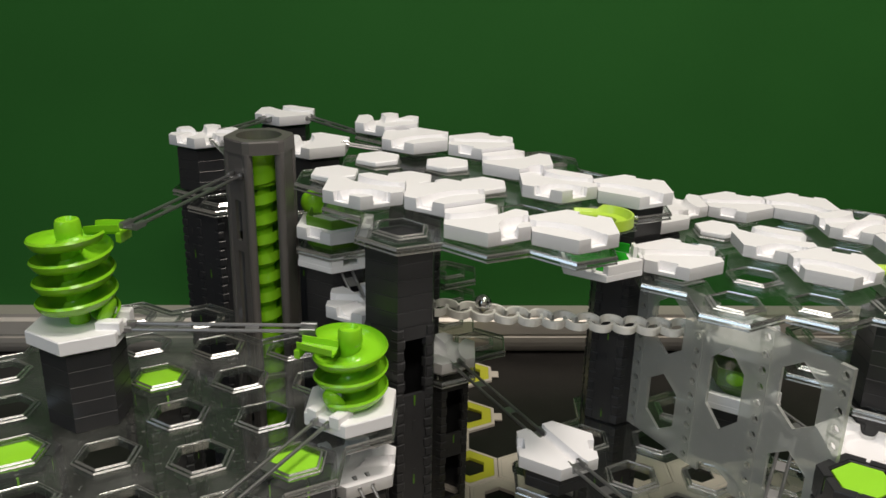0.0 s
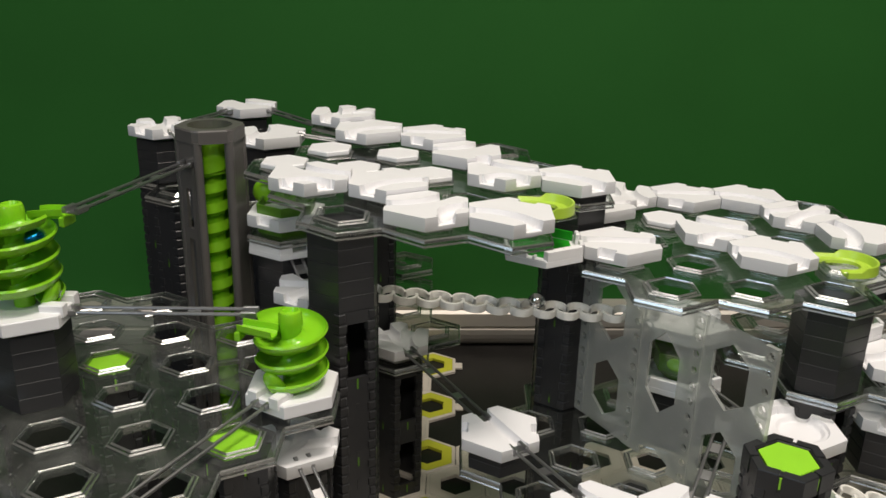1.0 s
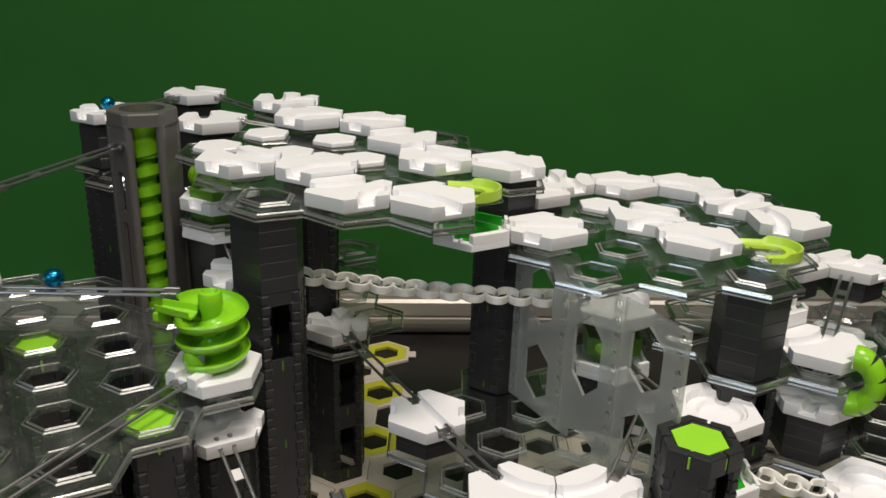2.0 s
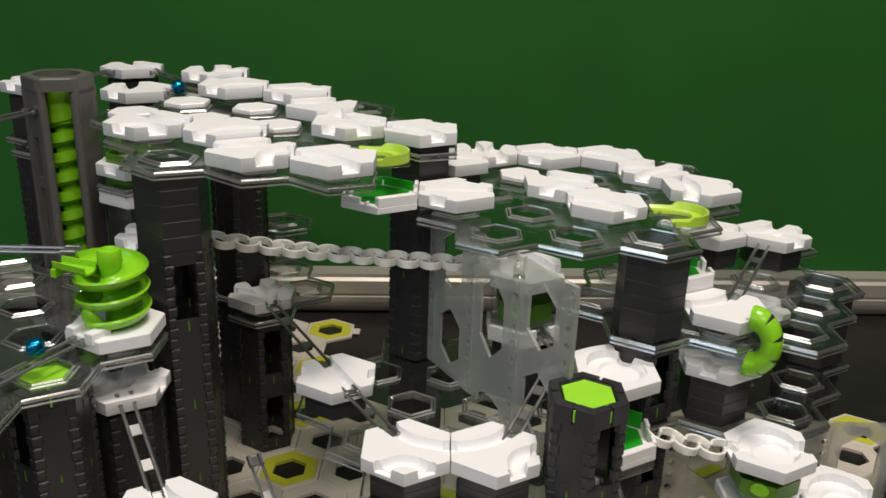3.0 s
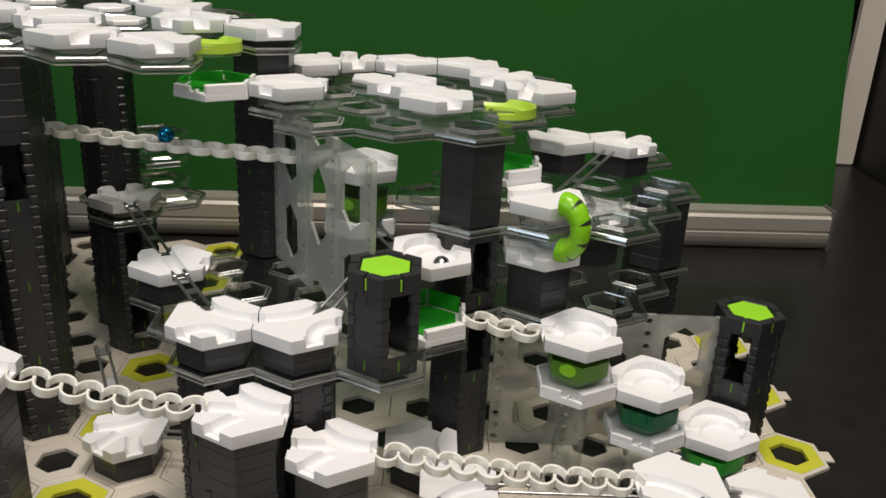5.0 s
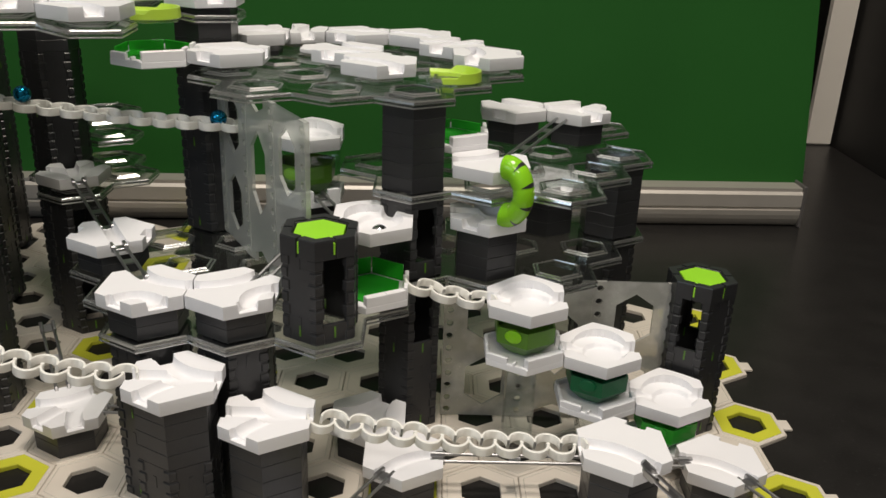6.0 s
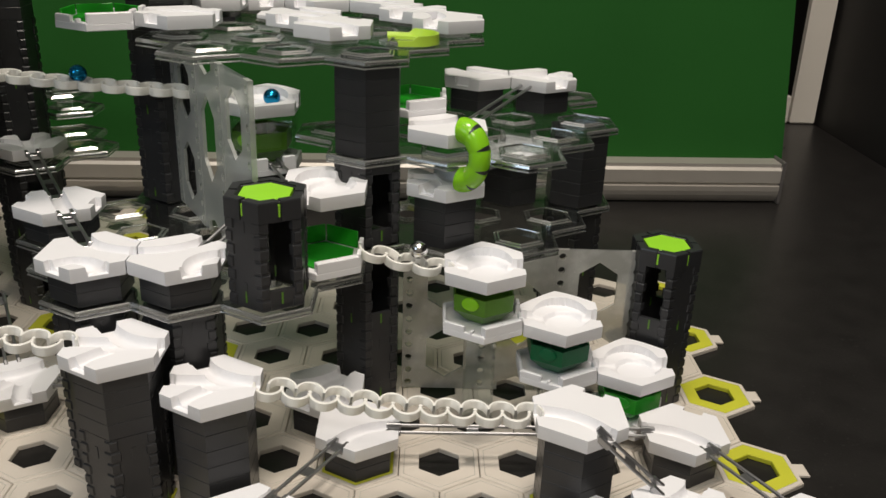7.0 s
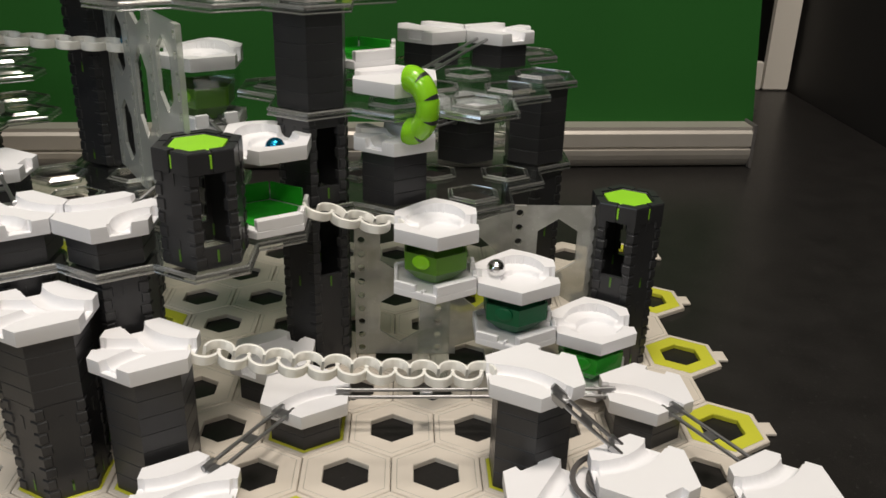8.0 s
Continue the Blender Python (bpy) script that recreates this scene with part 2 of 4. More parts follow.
def tile_mesh(name, lines, bowl=0.0, stubs=(), material=None, n=32):
    """Hexagonal track tile: a fine sheet of triangles with the grooves pressed into it, on straight sides."""
    tracks = [track(i, j) for i, j in lines]
    outer = hexagon(TILE_R, 0)
    pts, index = [], {}
    for a in range(-n, n + 1):
        for b in range(-n, n + 1):
            if abs(a + b) <= n:
                # three axes of the hexagon
                v = a * (outer[1].xy - outer[2].xy) / n * 1.0 + b * (outer[0].xy - outer[1].xy) / n * 1.0
                index[a, b] = len(pts)
                pts.append(v)
    half, step = 0.0058, TILE_R / n

    mouths = sorted({i % 6 for pair in lines for i in pair} | set(stubs))

    def field(p):
        """Distance outside the nearest groove, bowl or mouth, and how deep the place lies."""
        best, depth = 1.0, 0.0
        for line in tracks:
            d = min(segment_gap(p, a, b) for a, b in zip(line, line[1:]))
            best = min(best, d - half)
            if d < half:
                depth = max(depth, 0.0056 * (1 - (d / half) ** 4))
        if bowl:
            d = p.length
            best = min(best, d - bowl)
            if d < bowl:
                shelf = 0.0016 + 0.0030 * max(0.0, min(1.0, (bowl * 0.74 - (p - Vector((0.003, -0.002))).length) / 0.0015))
                depth = max(depth, shelf + 0.0026 * (1 - (d / bowl) ** 3))
        for i in mouths:
            n, reach = side_point(i, 1), 0.0042 if i not in stubs else 0.0052
            u, v = abs(p.dot(Vector((-n.y, n.x)))) - 0.0067, P * 0.5 - reach - p.dot(n)
            gap = max(u, v)
            best = min(best, gap)
            if gap < 0:
                depth = max(depth, 0.0064)
        return best, depth

    def rise(p):
        """The wall behind a swirl bowl stands up in a hump."""
        if not bowl:
            return 0.0
        a = math.degrees(math.atan2(p.y, p.x))
        return 0.0042 * max(0.0, math.cos(radians((a - 72) * 1.15))) * min(1.0, max(0.0, (p.length - bowl * 0.8) / (bowl * 0.2))) if abs(a - 72) < 78 else 0.0

    def settle(p, edge):
        """A point close to the lip of a groove moves onto it, so that the lip is a clean line."""
        gap, depth = field(p)
        if abs(gap) < 0.6 * step:
            h = 1e-5
            g = Vector(((field(p + Vector((h, 0)))[0] - gap) / h, (field(p + Vector((0, h)))[0] - gap) / h))
            if edge is not None:
                g = edge * g.dot(edge)
            if g.length > 0.3:
                p = p - g * (gap / g.length_squared) * 0.999
            return p, TILE_H + rise(p)
        return p, TILE_H - depth + (rise(p) if depth == 0 else 0.0)

    ring = {}
    for (a, b), k in index.items():
        sides = [i for i in range(6) if pts[k].dot(side_point(i, 1)) > TILE_R * math.cos(radians(30)) - 1e-6]
        ring[k] = (Vector((-side_point(sides[0], 1).y, side_point(sides[0], 1).x)) if len(sides) == 1 else Vector((0, 0)) if sides else None)
    placed = [settle(p, ring[k]) for k, p in enumerate(pts)]
    bm = bmesh.new()
    top = [bm.verts.new((p.x, p.y, z)) for p, z in placed]
    for (a, b), k in index.items():
        if (a + 1, b) in index and (a, b + 1) in index:
            bm.faces.new((top[k], top[index[a + 1, b]], top[index[a, b + 1]]))
        if (a + 1, b) in index and (a + 1, b - 1) in index:
            bm.faces.new((top[k], top[index[a + 1, b - 1]], top[index[a + 1, b]]))
    edge = [e for e in bm.edges if e.is_boundary]
    low = {}
    for e in edge:
        for v in e.verts:
            if v not in low:
                low[v] = (bm.verts.new((v.co.x, v.co.y, 0.0006)), bm.verts.new((v.co.x * 0.985, v.co.y * 0.985, 0)))
    for e in edge:
        a, b = e.verts
        bm.faces.new((a, b, low[b][0], low[a][0]))
        bm.faces.new((low[a][0], low[b][0], low[b][1], low[a][1]))
    bmesh.ops.holes_fill(bm, edges=[e for e in bm.edges if e.is_boundary], sides=0)
    return mesh_of(name, bm, material or WHITE, angle=42)


TILES = {
    "curve": tile_mesh("curve_tile", [(0, 2)], stubs=(4,)),
    "double": tile_mesh("double_curve_tile", [(0, 2), (3, 5)]),
    "twin": tile_mesh("twin_curve_tile", [(2, 0), (4, 5)]),
    "straight": tile_mesh("straight_tile", [(0, 3)], stubs=(1, 4)),
    "fork": tile_mesh("fork_tile", [(0, 3), (0, 2), (0, 4)]),
    "cross": tile_mesh("crossing_tile", [(0, 3), (1, 4), (2, 5)]),
    "swirl": tile_mesh("swirl_tile", [(3, 0)], bowl=0.0205),
    "plain": tile_mesh("plain_tile", [], stubs=(0, 2, 4)),
}
TILE_LABEL = {
    "curve": "white plastic hexagonal tile with a curved marble groove",
    "double": "white plastic hexagonal tile with two curved marble grooves",
    "twin": "white plastic hexagonal tile with one wide and one tight curved groove",
    "straight": "white plastic hexagonal tile with a straight marble groove",
    "fork": "white plastic hexagonal tile where three grooves join",
    "cross": "white plastic hexagonal tile with crossing marble grooves",
    "swirl": "white plastic hexagonal tile with a round swirl bowl",
    "plain": "plain white plastic hexagonal tile with notched edges",
}


def tile(kind, x, row, top, turn=0):
    """A track tile whose upper face lies at the height top. turn: steps of 60 degrees."""
    ob = new("track_tile", TILES[kind])
    ob.matrix_world = cell(x, row, top - TILE_H, 60 * turn)
    return tagged(ob, TILE_LABEL[kind], "track tile", "white track tiles")


BLOCK_R = 0.0250


def block_mesh(h):
    bm = bmesh.new()
    prism(bm, BLOCK_R, 0, h, 0.00035)
    return mesh_of("height_block", bm, DARK, angle=20)


BLOCKS = {}


def stack(x, row, z0, z1, step=0.0105):
    """Flat dark blocks piled on one another from z0 to z1."""
    t = thing("block_stack", cell(x, row, z0), "stack of dark grey plastic height blocks under a tile", "height block", "dark block stacks")
    n = max(1, round((z1 - z0) / step))
    h = round((z1 - z0) / n, 5)
    if h not in BLOCKS:
        BLOCKS[h] = block_mesh(h)
    for k in range(n):
        part("height_block", BLOCKS[h], DARK, t).location.z = k * h
    return t


PILLAR_H = 0.0625


def pillar_meshes():
    """Walls with a tall opening or without, and the strip of little bricks on a corner, for one storey of a tower."""
    ap = BLOCK_R * math.cos(radians(30))
    w, h, th = BLOCK_R, PILLAR_H, 0.0028
    out = {}
    bm = bmesh.new()
    box(bm, -w / 2, w / 2, ap - th, ap, 0, h)
    for z in (0.012, 0.0505):
        box(bm, -0.0012, 0.0012, ap - 0.0002, ap + 0.0003, z - 0.004, z + 0.004)
    out["wall"] = mesh_of("wall_panel", bm, DARK, False)
    bm = bmesh.new()
    a, lo, hi = 0.0078, 0.012, 0.053
    box(bm, -w / 2, -a, ap - th, ap, 0, h)
    box(bm, a, w / 2, ap - th, ap, 0, h)
    box(bm, -a, a, ap - th, ap, 0, lo)
    box(bm, -a, a, ap - th, ap, hi, h)
    out["window"] = mesh_of("window_panel", bm, DARK, False)
    bm = bmesh.new()
    for k in range(8):
        z = 0.0008 + k * h / 8
        s = 0.0042 if k % 2 else 0.0054
        e = hexagon(BLOCK_R + 0.0010, 0)
        v, p, q = e[0], (e[5] - e[0]).normalized(), (e[1] - e[0]).normalized()
        inn = v * ((BLOCK_R - 0.002) / v.length)
        ring = [v, v + q * s, inn + q * s, inn, inn + p * s, v + p * s]
        loft(bm, [[Vector((c.x * w, c.y * w, zz)) for c in ring] for zz, w in ((z, 0.985), (z + 0.0004, 1), (z + h / 8 - 0.0024, 1), (z + h / 8 - 0.0017, 0.974))])
    out["corner"] = mesh_of("corner_bricks", bm, DARK, False)
    bm = bmesh.new()
    hex_tube(bm, BLOCK_R - 0.0012, BLOCK_R - 0.0062, -0.002, 0.0034, 0.0008)
    out["collar"] = mesh_of("top_collar", bm, DARK, False)
    # corner block of the crown; a slot stays between two of them at the middle of each side
    bm = bmesh.new()
    e = hexagon(1.0, 0)
    v, q, p = e[0], e[1] - e[0], e[5] - e[0]
    ro, ri = BLOCK_R + 0.0012, BLOCK_R - 0.0050
    ring = [v * ro, (v + q * 0.455) * ro, (v + q * 0.445) * ri, v * ri, (v + p * 0.445) * ri, (v + p * 0.455) * ro]
    loft(bm, [[Vector((c.x * k, c.y * k, z)) for c in ring] for z, k in ((-0.0085, 1), (0.0034, 1), (0.0042, 0.985))])
    out["merlon"] = mesh_of("merlon", bm, DARK, False)
    bm = bmesh.new()
    prism(bm, BLOCK_R - 0.0074, -0.002, 0.0022, 0.0004)
    out["insert"] = mesh_of("lime_insert", bm, LIME_FLAT, False)
    for side, name, mat in (("top", "lime_pegs", LIME_FLAT), ("foot", "foot_pegs", OLIVE)):
        bm = bmesh.new()
        loop = []
        for i in range(6):
            m = pose(0, 0, 0, 0, 0, 60 * i)
            loop += [m @ Vector((u, v, 0)) for u, v in ((ap - 0.0014, -0.010), (ap - 0.0014, -0.0006), (ap + 0.0003, -0.0006), (ap + 0.0003, 0.0006), (ap - 0.0014, 0.0006), (ap - 0.0014, 0.010))]
        loft(bm, [[Vector((c.x * k, c.y * k, z)) for c in loop] for k, z in ((1, -0.0070), (1, 0.0006), (0.95, 0.0006), (0.95, -0.0070))], loop=True)
        out[side + "_pegs"] = mesh_of(name, bm, mat, False)
    return out


PILLAR = pillar_meshes()


def pillar(x, row, z0, windows=(0, 3), cap=False, z1=None):
    """One storey of a crenellated hexagonal tower."""
    t = thing("tower_segment", cell(x, row, z0), "dark grey crenellated hexagonal tower segment" + (" with a lime green top" if cap else ""), "tower", "dark tower segments")
    k = 1.0 if z1 is None else (z1 - z0) / PILLAR_H
    for i in range(6):
        # panel i faces the angle 60 * i
        w = part("wall_panel", PILLAR["window" if i in windows else "wall"], DARK, t)
        w.rotation_euler.z, w.scale.z = radians(60 * i - 90), k
        c = part("corner_bricks", PILLAR["corner"], DARK, t)
        c.rotation_euler.z, c.scale.z = radians(60 * i), k
    foot = part("peg_ring", PILLAR["foot_pegs"], OLIVE, t, "olive green pegs in slots")
    foot.location.z = 0.0105
    if cap:
        h = PILLAR_H * k
        collar = part("top_collar", PILLAR["collar"], DARK, t)
        collar.location.z = h - 0.001
        for i in range(6):
            part("merlon", PILLAR["merlon"], DARK, collar).rotation_euler.z = radians(60 * i)
        part("top_insert", PILLAR["insert"], LIME_FLAT, t, "lime green hexagonal insert").location.z = h
        part("peg_ring", PILLAR["top_pegs"], LIME_FLAT, t, "lime green pegs").location.z = h
    return t


def tower(x, row, z0, z1, windows=(), cap=False, all_open=False):
    n = max(1, round((z1 - z0) / PILLAR_H))
    h = (z1 - z0) / n
    for k in range(n):
        pillar(x, row, z0 + k * h, windows if k == n - 1 or all_open else (), cap and k == n - 1, z0 + (k + 1) * h)


def rim_mesh():
    """Raised hexagonal collar round a hole, with chamfered edges."""
    bm = bmesh.new()
    loft(bm, [hexagon(r, z) for r, z in ((0.0160, -0.0022), (0.0202, -0.0022), (0.0202, 0.0016), (0.0194, 0.0024), (0.0176, 0.0024), (0.0166, 0.0033), (0.0160, 0.0033))], loop=True)
    return mesh_of("hole_rim", bm, CLEAR_RIM, False)


def ridge_mesh():
    """Two narrow ridges added on top of a hole's rim to carry its bright highlight lines."""
    bm = bmesh.new()
    loft(bm, [hexagon(r, z) for r, z in ((0.0204, 0.0017), (0.0194, 0.0026), (0.0190, 0.0022), (0.0199, 0.0012))], loop=True)
    loft(bm, [hexagon(r, z) for r, z in ((0.0177, 0.0026), (0.0166, 0.0036), (0.0163, 0.0030), (0.0172, 0.0020))], loop=True)
    return mesh_of("rim_glint", bm, EDGE_GLINT, False)


RIM = rim_mesh()
RIDGE = ridge_mesh()
NEXT = [(1, 0), (0.5, 1), (-0.5, 1), (-1, 0), (-0.5, -1), (0.5, -1)]


def plate(cells, z, label="clear plastic level plate with hexagonal holes", sheet=None):
    """Clear sheet over the given cells: a hole with a raised rim in each, a lip along the outer edge."""
    bm, lip, ridge = bmesh.new(), bmesh.new(), bmesh.new()
    th, ro, ri = 0.0028, P / math.sqrt(3), 0.0165
    have = set(cells)
    for x, row in cells:
        c = Vector((x * P, row * R, 0))
        o0, o1 = [c + p for p in hexagon(ro, z - th)], [c + p for p in hexagon(ro, z)]
        i0, i1 = [c + p for p in hexagon(ri, z - th)], [c + p for p in hexagon(ri, z)]
        vo0, vo1, vi0, vi1 = ([bm.verts.new(p) for p in ring] for ring in (o0, o1, i0, i1))
        for k in range(6):
            j = (k + 1) % 6
            bm.faces.new((vo1[k], vo1[j], vi1[j], vi1[k]))
            bm.faces.new((vo0[j], vo0[k], vi0[k], vi0[j]))
            bm.faces.new((vi1[k], vi1[j], vi0[j], vi0[k]))
            # side k of the hexagon faces the angle 120 + 60 k
            d = NEXT[(k + 2) % 6]
            if (x + d[0], row + d[1]) not in have:
                bm.faces.new((vo0[k], vo0[j], vo1[j], vo1[k]))
                a, b = o1[k] - c, o1[j] - c
                edge = ((1.0, -0.0046), (1.004, -0.0034), (1.004, -0.0004), (0.979, 0.0004), (0.950, 0.0004), (0.945, -0.0006), (0.962, -0.0046))
                loft(lip, [[Vector((c.x + e.x * s, c.y + e.y * s, z + dz)) for s, dz in edge] for e in (a, b)])
                # Facets added and tilted so that the lip shows bright highlight lines.
                for thin in (((1.024, -0.0019), (1.004, -0.0004), (0.977, 0.0005), (0.970, 0.0002), (1.000, -0.0022)), ((1.018, -0.0050), (1.018, -0.0046), (1.000, -0.0038), (0.990, -0.0038), (0.990, -0.0050))):
                    loft(ridge, [[Vector((c.x + e.x * s, c.y + e.y * s, z + dz)) for s, dz in thin] for e in (a, b)])
    bmesh.ops.remove_doubles(bm, verts=bm.verts, dist=1e-5)
    ob = part("level_plate", bm, sheet or CLEAR, smooth=False)
    lip = part("edge_lip", lip, CLEAR_RIM, ob, "thick clear edge", smooth=False)
    part("lip_glint", ridge, EDGE_GLINT, lip, smooth=False)
    for x, row in cells:
        rim = part("hole_rim", RIM, CLEAR_RIM, ob)
        rim.location = (x * P, row * R, z - 0.0008)
        part("rim_glint", RIDGE, EDGE_GLINT, rim)
    return tagged(ob, label, "level plate", "clear level plates")


def rail(a, b, sag=0.0, over=0.012):
    """Two thin bars with cross ties and clips at both ends, from a to b."""
    a, b = Vector(a), Vector(b)
    way = b - a
    m = Matrix.Translation(a) @ way.to_track_quat("X", "Z").to_matrix().to_4x4()
    n = way.length
    t = thing("rail", m, "grey metal double rail clipped between two tiles", "rail", "metal rails")
    for side in (-1, 1):
        bm = bmesh.new()
        rod(bm, (-0.004, side * 0.0042, 0), (n + 0.004, side * 0.0042, 0), 0.0012, 8)
        part("rail_bar", bm, STEEL, t)
    for k in ([0.3, 0.7] if n > 0.06 else [0.5]):
        bm = bmesh.new()
        box(bm, n * k - 0.004, n * k + 0.004, -0.0042, 0.0042, -0.0014, -0.0004)
        part("cross_tie", bm, STEEL, t, smooth=False)
    for x in (-0.004, n + 0.004):
        bm = bmesh.new()
        box(bm, x - 0.005, x + 0.005, -0.0058, -0.0030, -0.0022, 0.0020, None, 0.0006)
        box(bm, x - 0.005, x + 0.005, 0.0030, 0.0058, -0.0022, 0.0020, None, 0.0006)
        box(bm, x - 0.004, x + 0.004, -0.0040, 0.0040, -0.0024, -0.0010, None, 0.0003)
        part("end_clip", bm, STEEL, t, smooth=False)
    return t


LINK_PITCH = 0.0170


def link_mesh():
    """S-shaped link: a half round on either side of the chain, set off by half a link, and the pin between them."""
    bm = bmesh.new()
    n, ro, ri, h = 14, LINK_PITCH / 2 + 0.0008, LINK_PITCH / 2 - 0.0009, 0.0060
    for side, x, lift in ((-1, -LINK_PITCH / 4, 0.0), (1, LINK_PITCH / 4, 0.0006)):
        arc = []
        for k in range(n + 1):
            a = math.pi * k / n * side
            arc.append([Vector((x + r * math.cos(a), r * math.sin(a) * 1.15, z + lift)) for r, z in ((ri, 0.0004), (ro - 0.0003, 0), (ro, 0.0004), (ro, h - 0.0004), (ro - 0.0004, h), (ri + 0.0003, h), (ri, h - 0.0004))])
        loft(bm, arc)
    rod(bm, Vector((LINK_PITCH / 4, -0.0004, 0.0003)), Vector((LINK_PITCH / 4, -0.0004, h + 0.0002)), 0.0013)
    return mesh_of("chain_link", bm, CHAIN, angle=40)


LINK = link_mesh()


def chain(a, b, links, sag):
    """Bridge of round links that overlap, hanging a little through."""
    a, b = Vector(a), Vector(b)
    t = thing("chain_bridge", Matrix.Translation(a), "milky white plastic chain bridge of overlapping round links", "bridge", "chain bridges")
    turn = math.atan2((b - a).y, (b - a).x)
    for k in range(links):
        f = (k + 0.5) / links
        o = part("chain_link", LINK, CHAIN, t)
        p = (b - a) * f
        o.location = (p.x, p.y, p.z - 4 * sag * f * (1 - f) - 0.0045)
        o.scale.x = (b - a).xy.length / links / LINK_PITCH
        o.rotation_euler = (0, math.atan2(-(b - a).z + 4 * sag * (1 - 2 * f), (b - a).xy.length), turn)
    return t


def catcher(x, row, top, colour, turn=0, label="green", top_gap=0.0385):
    """Open white hexagonal frame with a coloured cup that catches the marble."""
    t = thing("catcher", cell(x, row, top - 0.015, 60 * turn), f"white hexagonal catcher frame with a {label} cup", "catcher", "catchers")
    bm = bmesh.new()
    prism(bm, TILE_R, 0, 0.0050, 0.0006)
    part("base", bm, WHITE, t, smooth=False)
    bm = bmesh.new()
    for i in range(6):
        m = pose(0, 0, 0, 0, 0, 60 * i)
        w = TILE_R * 0.5
        for s in (-1, 1):
            if i == 0:
                box(bm, P * 0.44, P * 0.492, s * 0.0105 - 0.0045, s * 0.0105 + 0.0045, 0.0045, 0.0135, m, 0.0005)
            elif i == 4 and s > 0:
                box(bm, P * 0.445, P * 0.492, 0, w - 0.0008, 0.0045, 0.0056, m, 0.0004)
                box(bm, P * 0.42, P * 0.492, 0.0045, 0.0062, 0.0050, 0.0078, m, 0.0004)
            else:
                top = 0.0120 if i == 5 else 0.0098 if i == 4 else 0.0092 if i == 1 else 0.0085
                box(bm, P * (0.40 if i == 5 else 0.445), P * 0.492, min(0, s * (w - 0.0008)), max(0, s * (w - 0.0008)), 0.0045, top, m, 0.0005)
    part("rim", bm, WHITE, t, smooth=False)
    bm = bmesh.new()
    if top_gap < 0.02:
        loft(bm, [hexagon(r, z) for r, z in ((0.0235, 0.0049), (0.0235, 0.0062), (0.0120, 0.0056))])
        for i in (1, 2, 3):
            side = pose(0, 0, 0, 0, 0, 60 * (i - turn))
            box(bm, P * 0.418, P * 0.440, -0.0128, 0.0128, 0.0055, top_gap, side, 0.0004)
        part("cup", bm, colour, t, f"{label} plastic lining", smooth=False)
        return t
    loft(bm, [hexagon(r, z) for r, z in ((0.0100, 0.0050), (0.0150, 0.0085), (0.0232, 0.0165), (0.0236, top_gap), (0.0222, top_gap), (0.0218, 0.0172), (0.0140, 0.0100), (0.0090, 0.0065))])
    part("cup", bm, colour, t, f"{label} plastic cup")
    bm = bmesh.new()
    face = pose(0, 0, 0, 0, 0, 243 - 60 * turn) @ pose(0.0206, 0, 0.0240, 0, 86, 0)
    loft(bm, [[face @ Vector((r * 0.75 * math.cos(a), r * math.sin(a), z)) for a in [2 * math.pi * i / 20 for i in range(20)]] for r, z in ((0.0062, -0.002), (0.0062, 0.0012), (0.0050, 0.0018))])
    part("cup_window", bm, LIME if colour is OLIVE else colour, t, "lime green oval" if colour is OLIVE else "")
    return t


def helix_mesh(name, turns, r_in, r_out, z0, z1, material, cup=0.0045, start=0.0, thick=0.0012, steps=36, bowl=False):
    """Winding trough round an upright axis."""
    bm = bmesh.new()
    n = int(turns * steps)
    rings = []
    for k in range(n + 1):
        a = radians(start) - 2 * math.pi * turns * k / n
        z = z1 + (z0 - z1) * k / n
        c, s = math.cos(a), math.sin(a)
        prof = []
        for j in range(7):
            u = j / 6
            r = r_in + (r_out - r_in) * u
            prof.append((r, z + (cup * 1.35 * max(0.0, (u - 0.42) / 0.58) ** 2 + cup * 0.5 * max(0.0, (0.42 - u) / 0.42) ** 2)))
        if bowl:
            # rounded bowl: steep outer wall with a thin lip, low inner wall
            prof = [(0.0145 + 0.0080 * math.copysign(abs(math.cos(b)) ** 0.6, math.cos(b)), z + cup * (1 + math.sin(b))) for b in [radians(200 + 160 * j / 6) for j in range(7)]]
        prof += [(r + (0.0009 if i == 6 and bowl else 0), zz - thick * (1.0 if 0 < i < 6 else 1.4)) for i, (r, zz) in reversed(list(enumerate(prof)))]
        rings.append([Vector((r * c, r * s, zz)) for r, zz in prof])
    loft(bm, rings)
    return mesh_of(name, bm, material, angle=50)


